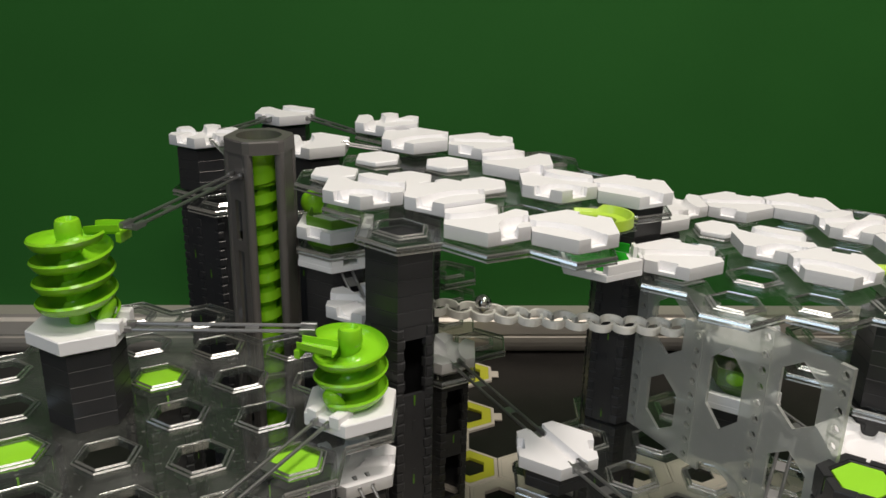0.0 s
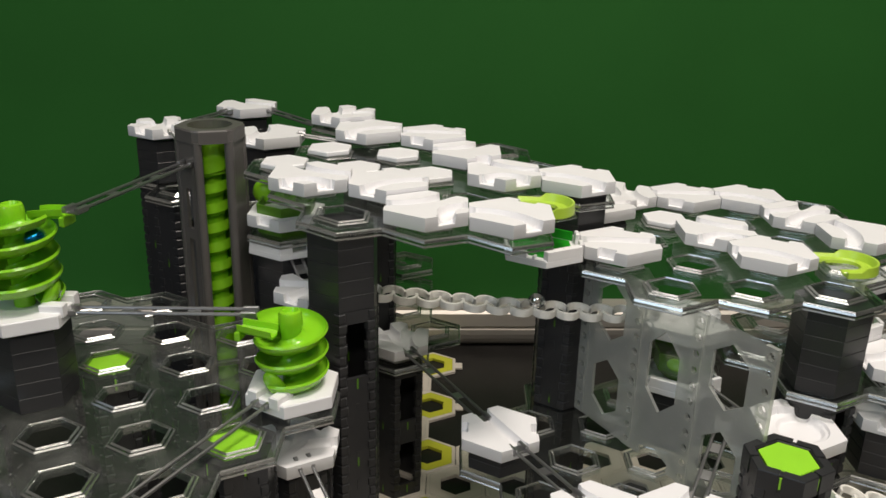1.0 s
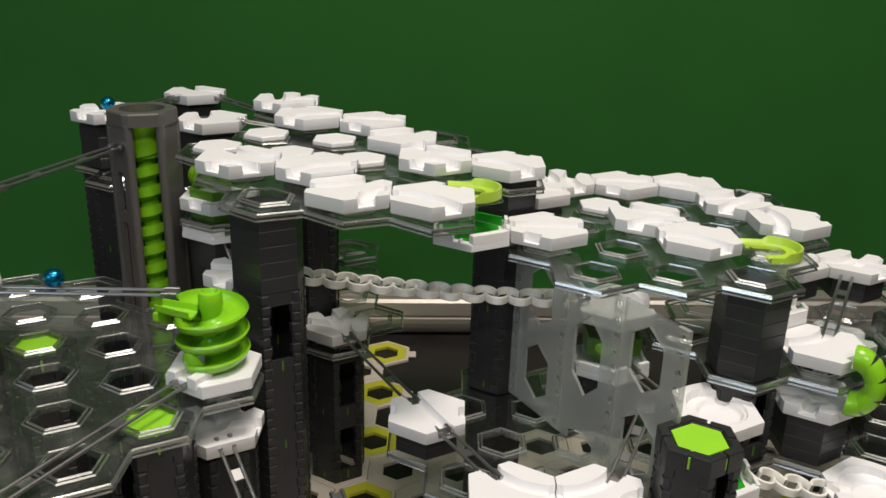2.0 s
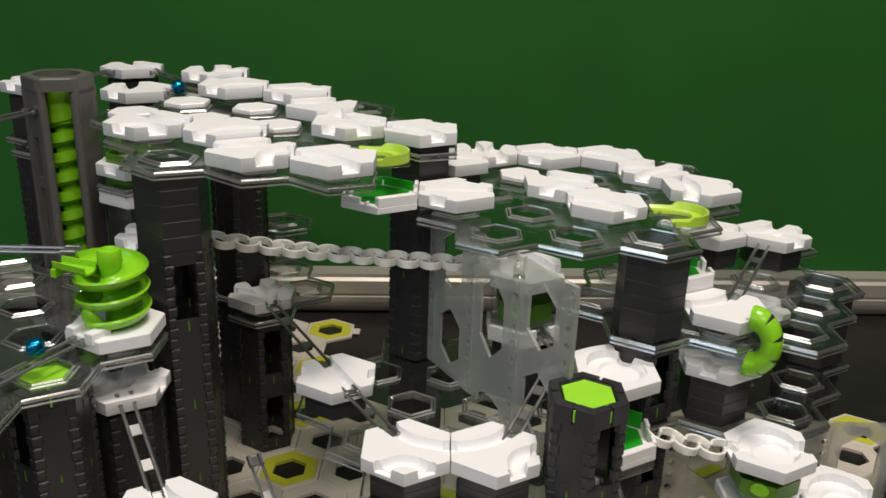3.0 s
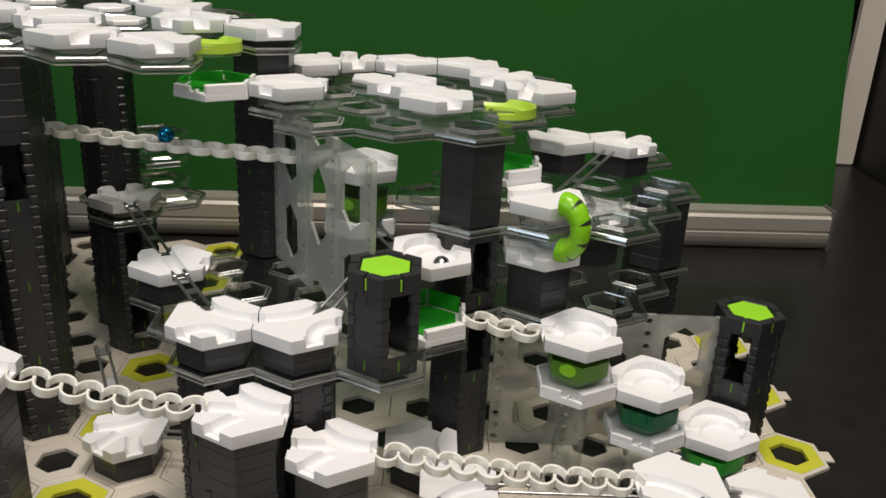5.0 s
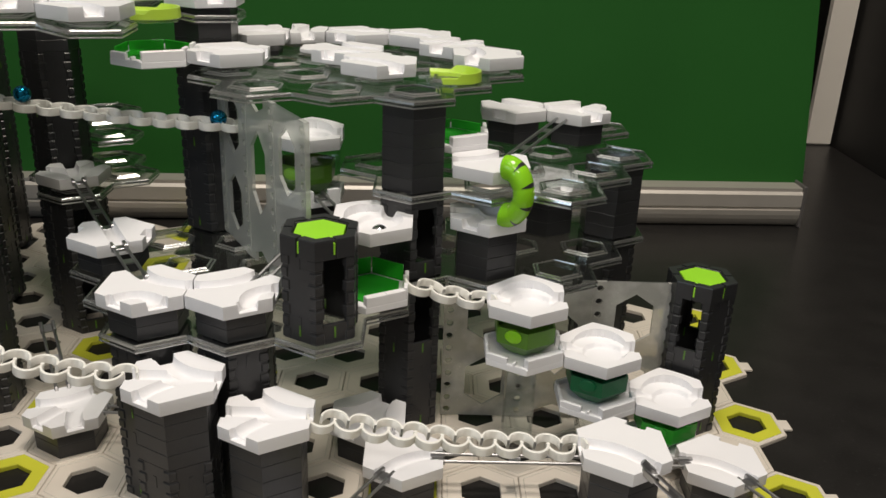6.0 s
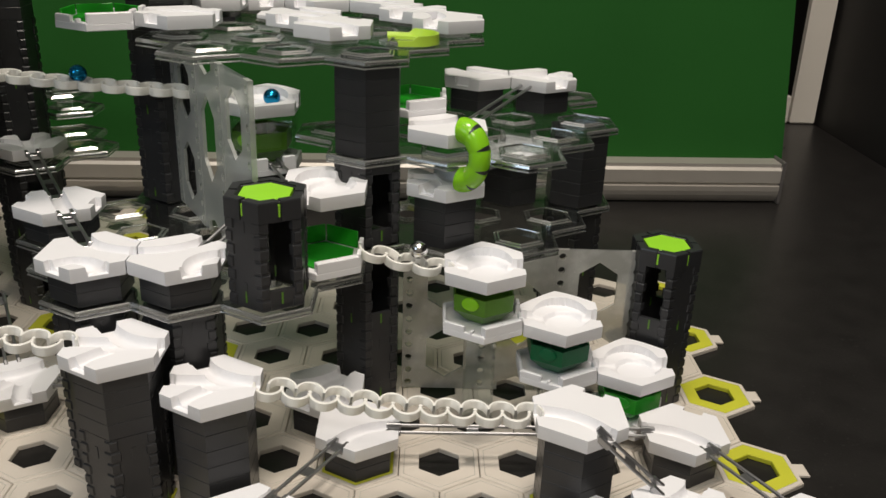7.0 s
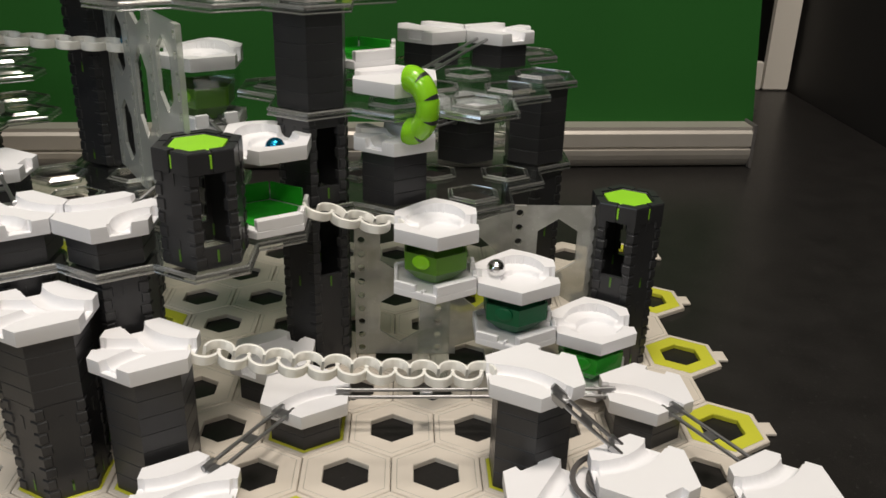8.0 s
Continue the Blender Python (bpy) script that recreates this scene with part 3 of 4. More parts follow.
def spiral(x, row, base_top, turns, height, turn, exit_turn, wide=1.0):
    """Lime green marble spiral standing on a white tile."""
    t = thing("marble_spiral", cell(x, row, base_top), "glossy lime green spiral slide on a white hexagonal base", "marble spiral", "marble spirals")
    bm = bmesh.new()
    prism(bm, TILE_R, -TILE_H, 0, 0.0007)
    base = part("base", bm, WHITE, t, "white hexagonal base", smooth=False)
    bm = bmesh.new()
    m = pose(0, 0, 0, 0, 0, exit_turn)
    for s in (-1, 1):
        box(bm, 0.014, P * 0.52, s * 0.0085 - 0.0035, s * 0.0085 + 0.0035, -0.004, 0.0048, m, 0.0008)
    part("exit_guide", bm, WHITE, base, smooth=False)
    top = height
    trough = part("trough", helix_mesh("trough", turns, 0.0060, 0.0225, 0.0012, top - 0.0088, LIME, cup=0.0070, start=turn, thick=0.0010, bowl=True), LIME, t)
    trough.scale = (wide, wide, 1)
    bm = bmesh.new()
    rings = [[Vector((r * math.cos(2 * math.pi * i / 20), r * math.sin(2 * math.pi * i / 20), z)) for i in range(20)]
             for r, z in ((0.0062, 0), (0.0062, top * 0.75), (0.0078, top - 0.006), (0.0074, top + 0.0005), (0.0066, top + 0.0026), (0.0050, top + 0.0032), (0.0036, top + 0.0004), (0.001, top - 0.0006))]
    loft(bm, rings)
    part("column", bm, LIME, t)
    # mouth that takes the marble from the rail, with a hooked lip
    bm = bmesh.new()
    m = pose(0, 0, 0, 0, 0, turn) @ pose(0, 0.0145, 0)
    shape = ((-0.0068, 0.0034), (-0.0062, -0.0008), (-0.0035, -0.0030), (0.0035, -0.0030), (0.0062, -0.0008), (0.0068, 0.0034),
             (0.0057, 0.0034), (0.0050, -0.0004), (0.0030, -0.0018), (-0.0030, -0.0018), (-0.0050, -0.0004), (-0.0057, 0.0034))
    loft(bm, [[m @ Vector((x, y * w + dy, top - 0.0058 + z + dz)) for y, z in shape] for x, w, dy, dz in ((0.005, 1.0, -0.001, -0.0014), (0.010, 1.0, -0.0005, -0.0006), (0.016, 0.9, 0.0, 0.0), (0.027, 0.78, 0.0, 0.0010))])
    box(bm, 0.0250, 0.0285, -0.0058, 0.0058, top - 0.0131, top - 0.0058, m, 0.0012)
    part("mouth", bm, LIME, t)
    bm = bmesh.new()
    bmesh.ops.create_uvsphere(bm, u_segments=20, v_segments=12, radius=0.009)
    tongue = pose(0, 0, 0, 0, 0, exit_turn) @ pose(0.0165, 0, 0.0070, 0, 28, 0)
    for v in bm.verts:
        v.co = tongue @ Vector((v.co.x * 0.55 if v.co.x > 0 else v.co.x * 0.35, v.co.y * 0.9, v.co.z * 1.15))
    part("exit_tongue", bm, LIME, t)
    return t


def lift(x, row, z0, z1):
    t = thing("screw_lift", cell(x, row, z0, -10), "tall grey hexagonal marble lift with a lime green screw", "marble lift")
    h = z1 - z0
    ro = 0.0268
    bm = bmesh.new()
    n = 30
    # top plate: hexagon outside, round hole inside
    outer, inner = [], []
    for i in range(n):
        a = 2 * math.pi * i / n
        k = (a - math.pi / 2) % (math.pi / 3) - math.pi / 6
        outer.append((ro * math.cos(math.pi / 6) / math.cos(k) * math.cos(a), ro * math.cos(math.pi / 6) / math.cos(k) * math.sin(a)))
        inner.append((0.0165 * math.cos(a), 0.0165 * math.sin(a)))
    loft(bm, [[Vector((u, v, z)) for u, v in ring] for ring, z in ((outer, h - 0.010), (outer, h - 0.0012), ([(u * 0.975, v * 0.975) for u, v in outer], h), (inner, h), (inner, h - 0.010))], loop=True)
    part("top_ring", bm, LIFT_GREY, t, smooth=False)
    for z in (0.0, 0.33):
        bm = bmesh.new()
        hex_tube(bm, ro - 0.001, ro - 0.006, h * z, h * z + 0.004)
        part("brace_ring", bm, LIFT_GREY, t, smooth=False)
    for p in hexagon(ro - 0.0042, 0):
        bm = bmesh.new()
        rod(bm, (p.x, p.y, 0), (p.x, p.y, h - 0.009), 0.0034, 14)
        part("post", bm, LIFT_GREY, t)
    # side panel with long slots
    bm = bmesh.new()
    ap = ro * math.cos(radians(30))
    for i in (3, 4):
        mm = pose(0, 0, 0, 0, 0, 60 * i)
        for y0, y1, za, zb in ((-0.013, -0.0035, 0, h - 0.01), (0.0035, 0.013, 0, h - 0.01), (-0.0036, 0.0036, 0, 0.012), (-0.0036, 0.0036, 0.022, 0.03), (-0.0036, 0.0036, 0.040, 0.046),
                               (-0.0036, 0.0036, h * 0.70, h * 0.73), (-0.0036, 0.0036, h * 0.84, h - 0.01)):
            box(bm, ap - 0.004, ap - 0.0012, y0, y1, za, zb, mm)
    part("slotted_panel", bm, LIFT_GREY, t, smooth=False)
    for i in (0, 1, 2):
        bm = bmesh.new()
        box(bm, ap - 0.004, ap - 0.0012, -0.0125, 0.0125, 0, h - 0.01, pose(0, 0, 0, 0, 0, 60 * i), 0.0004)
        part("back_panel", bm, LIFT_GREY, t, smooth=False)
    part("screw_blade", helix_mesh("screw_blade", 16, 0.004, 0.0136, 0.004, h - 0.030, LIME, cup=0.0050, thick=0.0056, steps=20), LIME, t, "lime green screw blade")
    bm = bmesh.new()
    rod(bm, (0, 0, 0.001), (0, 0, h - 0.014), 0.0068, 16)
    part("screw_core", bm, LIME, t, "lime green screw core")
    bm = bmesh.new()
    rod(bm, (0, 0, h - 0.036), (0, 0, h - 0.012), 0.0118, 24)
    part("screw_head", bm, LIME, t)
    return t


def wall_panel(name, a, b, z0, z1, columns, material, label):
    """Upright frosted sheet with six-sided openings between rows of round holes."""
    a, b = Vector((*a, z0)), Vector((*b, z0))
    n, h = (b - a).length, z1 - z0
    t = thing(name, Matrix.Translation(a) @ pose(0, 0, 0, 0, 0, math.degrees(math.atan2((b - a).y, (b - a).x))), label, "wall panel")
    w = n / columns
    th, rib, strip = 0.0012, 0.0017, 0.0095
    for k in range(columns + 1):
        bm = bmesh.new()
        x0 = k * w
        # band with round holes
        holes = 11
        for q in range(holes):
            za, zb = h * q / holes, h * (q + 1) / holes
            c, r = Vector((x0 + strip / 2, (za + zb) / 2)), 0.0028
            quad = [(x0, za), (x0 + strip, za), (x0 + strip, zb), (x0, zb)]
            outer = []
            for i in range(4):
                p, s = Vector(quad[i]), Vector(quad[(i + 1) % 4])
                outer += [p, p.lerp(s, 0.5)]
            inner = [c + r * (v - c).normalized() for v in outer]
            loft(bm, [[Vector((v.x, y, v.y)) for v in ring] for ring, y in ((outer, -rib), (outer, rib), (inner, rib), (inner, -rib))], loop=True)
        part("hole_strip", bm, material, t, smooth=False)
    for k in range(columns):
        x0 = k * w
        bm = bmesh.new()
        # sheet with six-sided openings, half ones at the edge in every other bay
        fx0, fx1 = x0 + strip, x0 + w
        cx, rr = (fx0 + fx1) / 2, (fx1 - fx0) / 2 * 0.62
        spans = ((-0.10, 0.10), (0.32, 0.80), (0.90, 1.10)) if k % 2 else ((0.08, 0.44), (0.56, 0.92))
        cuts = [0.0] + [(p[1] + q[0]) / 2 for p, q in zip(spans, spans[1:])] + [1.0]
        for (lo, hi), ca, cb in zip(spans, cuts, cuts[1:]):
            za, zb = h * ca, h * cb
            mid, tip, side = h * (lo + hi) / 2, h * (hi - lo) / 2, h * (hi - lo) / 2 * 0.56
            if lo < 0:
                outer, inner = [(fx0, za), (fx0, zb), (cx, zb), (fx1, zb), (fx1, za)], [(cx - rr, za), (cx - rr, mid + side), (cx, mid + tip), (cx + rr, mid + side), (cx + rr, za)]
            elif hi > 1:
                outer, inner = [(fx1, zb), (fx1, za), (cx, za), (fx0, za), (fx0, zb)], [(cx + rr, zb), (cx + rr, mid - side), (cx, mid - tip), (cx - rr, mid - side), (cx - rr, zb)]
            else:
                outer = [(cx, zb), (fx0, zb), (fx0, za), (cx, za), (fx1, za), (fx1, zb)]
                inner = [(cx, mid + tip), (cx - rr, mid + side), (cx - rr, mid - side), (cx, mid - tip), (cx + rr, mid - side), (cx + rr, mid + side)]
            whole = len(outer) == 6
            o0, o1, i0, i1 = ([bm.verts.new((u, y, v)) for u, v in ring] for ring, y in ((outer, -th), (outer, th), (inner, -th), (inner, th)))
            for a in range(len(outer) if whole else len(outer) - 1):
                b = (a + 1) % len(outer)
                bm.faces.new((o0[a], o0[b], i0[b], i0[a]))
                bm.faces.new((o1[b], o1[a], i1[a], i1[b]))
                bm.faces.new((i0[a], i0[b], i1[b], i1[a]))
        part("panel_bay", bm, material, t, smooth=False)
    return t


def sleeve(x, row, z0, z1, wide=0.93):
    bm = bmesh.new()
    hex_tube(bm, TILE_R * wide, TILE_R * wide - 0.001, 0, z1 - z0)
    ob = part("clear_sleeve", bm, CLEAR, smooth=False)
    ob.matrix_world = cell(x, row, z0)
    return tagged(ob, "clear plastic hexagonal sleeve that carries a catcher", "sleeve", "clear sleeves")


def tube_bend(centre, turn):
    """Ribbed lime green pipe that bends through half a circle, with dark crescents for the shaded slots on its outer
    side.
    """
    t = thing("bend_pipe", pose(*centre, 0, 0, turn), "ribbed lime green plastic bend pipe joining two tiles", "pipe")
    big, r, n, flat = 0.0170, 0.0088, 5, 0.80

    def at(a, b, rr):
        return Vector(((big + rr * math.cos(b)) * math.cos(a) * flat, rr * math.sin(b), (big + rr * math.cos(b)) * math.sin(a)))

    for k in range(n):
        a0, a1 = -96 + 192 * k / n, -96 + 192 * (k + 1) / n
        bm = bmesh.new()
        loft(bm, [[at(radians(a0 + (a1 - a0) * i / 6), 2 * math.pi * j / 20, r * (0.975 if i in (0, 6) else 1.0)) for j in range(20)] for i in range(7)])
        rib = part("pipe_rib", bm, LIME, t)
        if k:
            # No opening is cut: a dark strip stands for the shade inside a slot.
            bm = bmesh.new()
            rings = []
            for i in range(13):
                b = radians(-66 + 132 * i / 12)
                w = radians(3.6) * math.cos(b * 1.25)
                rings.append([at(radians(a0) + da, b, rr) for da, rr in ((-w, r * 0.9), (w, r * 0.9), (w, r * 1.003), (-w, r * 1.003))])
            loft(bm, rings)
            part("slot_shade", bm, DARK, rib, "dark strip for the shade in a crescent slot", smooth=False)
    return t


def u_turn(x, row, z, turn):
    """Flat yellow-green channel that leads the marble round a bend."""
    t = thing("bend_channel", cell(x, row, z, turn), "translucent yellow-green plastic bend channel on a catcher", "channel", "bend channels")
    bm = bmesh.new()
    way = [(-0.016, 0.0030, 90)] + [(0.0, 0.0, 90 - 180 * k / 16) for k in range(17)] + [(-0.010, 0.0, -90)]
    rings = []
    for dx, dy, a in way:
        c, s = math.cos(radians(a)), math.sin(radians(a))
        wall = 0.0082 if abs(a) < 80 else 0.0050
        rings.append([Vector((dx + q * c, dy + q * s, zz)) for q, zz in ((0.0085, 0.0015), (0.0090, 0.0036), (0.0100, 0.0036), (0.0125, 0.0024), (0.0170, 0.0030), (0.0192, wall), (0.0206, wall), (0.0210, 0.001))])
    loft(bm, rings)
    part("channel", bm, YELLOW, t)
    bm = bmesh.new()
    prism(bm, 0.024, -0.001, 0.0015)
    part("channel_base", bm, CLEAR_RIM, t, "clear base", smooth=False)
    return t


# ---- card base under the run ----
def board_cells():
    found = []
    for row in range(-4, 12):
        half = (row % 2) / 2
        for k in range(-12, 6):
            x = k + half
            if row <= 7 and -8.5 <= x <= 4.5 or row > 7 and -8.5 <= x <= -5.4:
                found.append((x, row))
    return found


YELLOW_CELLS = {(4.5, 1), (4.5, 3), (4.5, 5), (4.5, 7), (-5.5, 5), (-5.5, 7), (-5.5, 9), (-5.5, 11), (-3, 4), (-5.5, 1), (-5.5, 3), (-0.5, 1), (2, 0), (-3, 0), (-0.5, -1), (1.5, 5), (-2, 0), (4.5, -1)}


def cell_meshes():
    out = {}
    for name, mat in (("card_cell", CARD), ("yellow_card_cell", CARD_YELLOW)):
        bm = bmesh.new()
        ro, ri = P / math.sqrt(3) - 0.0003, 0.0158
        loft(bm, [hexagon(ro, -0.0035), hexagon(ro, -0.0007), hexagon(ro - 0.0007, 0), hexagon(ro * 0.89, 0), hexagon(ro * 0.88, -0.0004), hexagon(ro * 0.87, 0),
                  hexagon(ri + 0.0004, 0), hexagon(ri, -0.0006), hexagon(ri, -0.0035)], loop=True)
        me = mesh_of(name, bm, mat, False)
        me.materials.append(CARD)
        me.materials.append(CARD_EDGE)
        for p in me.polygons:
            far = Vector((p.center.x, p.center.y, 0)).length / (ro * math.cos(radians(30)))
            p.material_index = 2 if 0.868 < far < 0.892 else 1 if far > 0.88 else 0
        out[name] = me
    return out


# ---- balls ----
MARBLE_R = 0.00635

# ---- the run, plate by plate ----
MID, LOW_R, HIGH_R, J_Z, UP_R, UP_L = 0.1235, 0.128, 0.193, 0.193, 0.2590, 0.3035

plate([(-3.5, 1), (-2.5, 1), (-1.5, 1), (-4, 2), (-3, 2), (-2, 2), (-1, 2), (-4.5, 3), (-3.5, 3), (-2.5, 3), (-1.5, 3), (-4, 4), (-3, 4), (-2, 4), (-3.5, 5), (-2.5, 5)], MID)
plate([(-0.5, 3), (0.5, 3), (1.5, 3), (0, 4), (1, 4), (2, 4), (0.5, 5), (1.5, 5), (2.5, 5), (1, 6), (2, 6), (2.5, 7)], LOW_R)
plate([(-0.5, 3), (0.5, 3), (1.5, 3), (-1, 4), (0, 4), (1, 4), (2, 4), (-0.5, 5), (0.5, 5), (1.5, 5), (2.5, 5), (1, 6), (2, 6), (2.5, 7)], HIGH_R)
plate([(-2.5, 3), (-1.5, 3), (-0.5, 3), (-3, 4), (-2, 4), (-1, 4), (0, 4), (-2.5, 5), (-1.5, 5), (-0.5, 5), (0.5, 5), (-3, 6), (-2, 6), (-1, 6), (0, 6), (-2.5, 7), (-1.5, 7), (-0.5, 7), (0.5, 7)], UP_R)
plate([(-6.5, 3), (-5.5, 3), (-4.5, 3), (-7, 4), (-6, 4), (-5, 4), (-7.5, 5), (-6.5, 5), (-5.5, 5), (-4.5, 5), (-3.5, 5), (-7, 6), (-6, 6), (-5, 6), (-4, 6), (-6.5, 7), (-5.5, 7), (-4.5, 7), (-7, 8)], UP_L).matrix_world = pose(-5.7 * P, 4 * R, UP_L, math.degrees(math.atan(0.0015 / R)), math.degrees(math.atan(0.0032 / P)), 0) @ pose(5.7 * P, -4 * R, -UP_L)
plate([(-8.5, -1), (-9.5, -1), (-10.5, -1), (-8, 0), (-9, 0), (-10, 0), (-11, 0)] + [(x - 0.5, 1) for x in range(-11, -6)] + [(x, 2) for x in range(-11, -6)]
      + [(x - 0.5, 3) for x in range(-11, -6)] + [(x, 4) for x in range(-11, -7)] + [(-9.5, 5), (-10.5, 5)], J_Z, "smudged clear plastic level plate with hexagonal holes", SMUDGED)
plate([(-6, 6), (-5.5, 7), (-6.5, 7), (-6, 8)], 0.133)
plate([(-6, 8), (-6.5, 9)], 0.158)
plate([(-6, 8)], 0.182)
plate([(-10, 8), (-9.5, 7)], 0.262)
plate([(-7.5, 5), (-8, 6)], 0.262)

# upper track on the far left plate, which sinks a little to the right
TILT = 0.0032
T = 0.3170
for kind, x, row, turn in (("twin", -7, 4, 0), ("curve", -6, 4, 4), ("twin", -5.5, 3, 1), ("curve", -4.5, 3, 3), ("fork", -7, 8, 4), ("curve", -6.5, 7, 4), ("straight", -5.5, 7, 3),
                           ("curve", -5, 6, 1), ("twin", -4.5, 5, 0), ("curve", -3.5, 5, 3)):
    tile(kind, x, row, T - TILT * (x + 5.7) + 0.0015 * (row - 4), turn)
# white inserts lying in holes of the plate
INSERT = bmesh.new()
prism(INSERT, 0.0188, 0, 0.004, 0.0008)
INSERT = mesh_of("hole_insert", INSERT, WHITE, False)
for x, row, z in ((-7, 6, UP_L), (-6, 6, UP_L), (-7.5, 5, UP_L), (-6.5, 5, UP_L), (-5.5, 5, UP_L), (-2, 6, UP_R)):
    ob = new("hole_insert", INSERT)
    ob.matrix_world = cell(x, row, z + 0.0022 - (TILT * (x + 5.7) - 0.0015 * (row - 4) if z == UP_L else 0))
    tagged(ob, "flat white plastic hexagon filling a plate hole", "insert", "white hole inserts")

# upper track on the right plate
T = 0.2730
for kind, x, row, turn in (("straight", -3, 4, 0), ("straight", -3, 6, 3), ("double", -2.5, 7, 5), ("straight", -1.5, 7, 0), ("curve", -0.5, 7, 3), ("double", 0, 6, 1), ("curve", 0.5, 5, 2),
                           ("twin", -1.5, 5, 0), ("curve", -1, 4, 3)):
    tile(kind, x, row, T + (0.004 if x == -3 else 0), turn)

# where the track drops from one plate to the next
catcher(-4, 4, 0.2800, DEEP_GREEN, 0, "bright green", 0.0125)
u_turn(-4, 4, 0.2965, 5)
catcher(0, 4, 0.2265, DEEP_GREEN, 0, "bright green", 0.0125)
u_turn(0, 4, 0.2590, 5)

# right-hand tiles
tile("fork", 2, 6, 0.221, 3)
tile("curve", 1, 6, 0.221, 0)
stack(2, 6, HIGH_R, 0.221 - TILE_H)
stack(1, 6, HIGH_R, 0.221 - TILE_H)
tile("curve", 0.5, 3, 0.2125, 1)
tile("fork", 0.5, 3, 0.174, 0)
stack(0.5, 3, LOW_R, 0.174 - TILE_H)
tube_bend((0.5 * P + 0.0100, 3 * R - 0.0290, 0.1990), -34)
rail((1.75 * P, 5.6 * R, 0.216), (0.75 * P, 3.5 * R, 0.206))

# tower that carries the right plates
tower(-0.5, 3, 0, LOW_R - 0.003, (5, 2))
tower(-0.5, 3, LOW_R, HIGH_R - 0.003, (5, 2))
stack(-0.5, 3, HIGH_R, UP_R - 0.003)
tower(2.5, 5, 0, LOW_R - 0.003)
stack(2.5, 5, LOW_R, HIGH_R - 0.003)
tile("fork", 1.5, 5, 0.173, 2)
stack(1.5, 5, LOW_R, 0.173 - TILE_H)
rail((1.25 * P, 4.6 * R, 0.161), (0.75 * P, 3.6 * R, 0.167))

# tile with the catcher beside the frosted panel
tile("swirl", -2, 4, 0.2165, 0)
catcher(-2, 4, 0.179, OLIVE, 5, "olive green", 0.0300)
stack(-2, 4, MID, 0.164)
sleeve(-2, 4, 0.181, 0.204)
tile("swirl", -0.97, 2.25, 0.1785, 1)
catcher(-1, 1.92, 0.1425, DEEP_GREEN, 0, "bright green", 0.018)
rail((-1.75 * P, 3.5 * R, 0.172), (-1.25 * P, 2.5 * R, 0.166))

# twin tiles and the lime-topped tower on the middle plate
tile("twin", -3.5, 1, 0.1515, 0)
tile("twin", -2.5, 1, 0.1515, 1)
stack(-3.5, 1, MID, 0.1515 - TILE_H)
stack(-2.5, 1, MID, 0.1515 - TILE_H)
pillar(-1.5, 1, MID, (5, 2), True, 0.190)
tower(-3.5, 1, 0, MID - 0.003)
tower(-2.5, 1, 0, MID - 0.003)
tile("straight", -4.5, 3, 0.149, 2)
stack(-4.5, 3, MID, 0.149 - TILE_H)
rail((-4.25 * P, 2.5 * R, 0.146), (-3.75 * P, 1.5 * R, 0.147))
rail((-2.25 * P, 1.5 * R, 0.147), (-1.75 * P, 2.6 * R, 0.165))
tile("fork", -6, 6, 0.150, 5)
tower(-6, 6, 0, 0.130, (5, 2), False, True)
rail((-5.75 * P, 5.5 * R, 0.146), (-4.75 * P, 3.5 * R, 0.145))
wall_panel("frosted_wall_panel", (-3.3 * P, 4.6 * R), (-1.75 * P, 1.5 * R), MID + 0.001, UP_R - 0.004, 3, FROST, "frosted clear plastic wall panel with hexagonal openings")

# dark towers that carry the upper plates
tower(-3.5, 5, 0, MID - 0.003, ())
tower(-3.5, 5, MID, 0.2575, ())
stack(-3.5, 5, 0.2575, UP_L - 0.003)
tower(-6.5, 3, 0, 0.246, (5, 2))
stack(-6.5, 3, 0.246, UP_L - 0.003)
tower(-6.5, 7, 0, 0.2475, ())
stack(-6.5, 7, 0.2475, UP_L - 0.003)
stack(-3, 6, UP_R, 0.2590 + 0.0035)

# chain from behind the tower to the panel
tile("fork", -7, 4, 0.2365, 0)
stack(-7, 4, 0.19, 0.224)
tower(-7, 4, 0, 0.19, ())
chain((-6.5 * P, 4 * R, 0.2345), (-2.45 * P, 4 * R, 0.2200), 13, 0.003)
catcher(-7.5, 5, 0.262, OLIVE, 5, "olive green")
tile("plain", -7.5, 5, 0.2785, 0)
stack(-7.5, 5, 0.19, 0.247)


def knob(x, row, z):
    t = thing("push_knob", cell(x, row, z), "round lime green knob with a flat arm on a white tile", "knob")
    bm = bmesh.new()
    bmesh.ops.create_uvsphere(bm, u_segments=24, v_segments=14, radius=0.0100)
    for v in bm.verts:
        v.co.z = max(v.co.z, -0.0075) + 0.0082
    part("ball", bm, LIME, t)
    bm = bmesh.new()
    box(bm, 0.004, 0.024, -0.0065, 0.0045, 0.0006, 0.0085, None, 0.0018)
    part("arm", bm, LIME, t)
    return t


knob(-7.86, 5.40, 0.2786)
rail((-7.4 * P, 4.75 * R, 0.25), (-7.1 * P, 4.2 * R, 0.229))

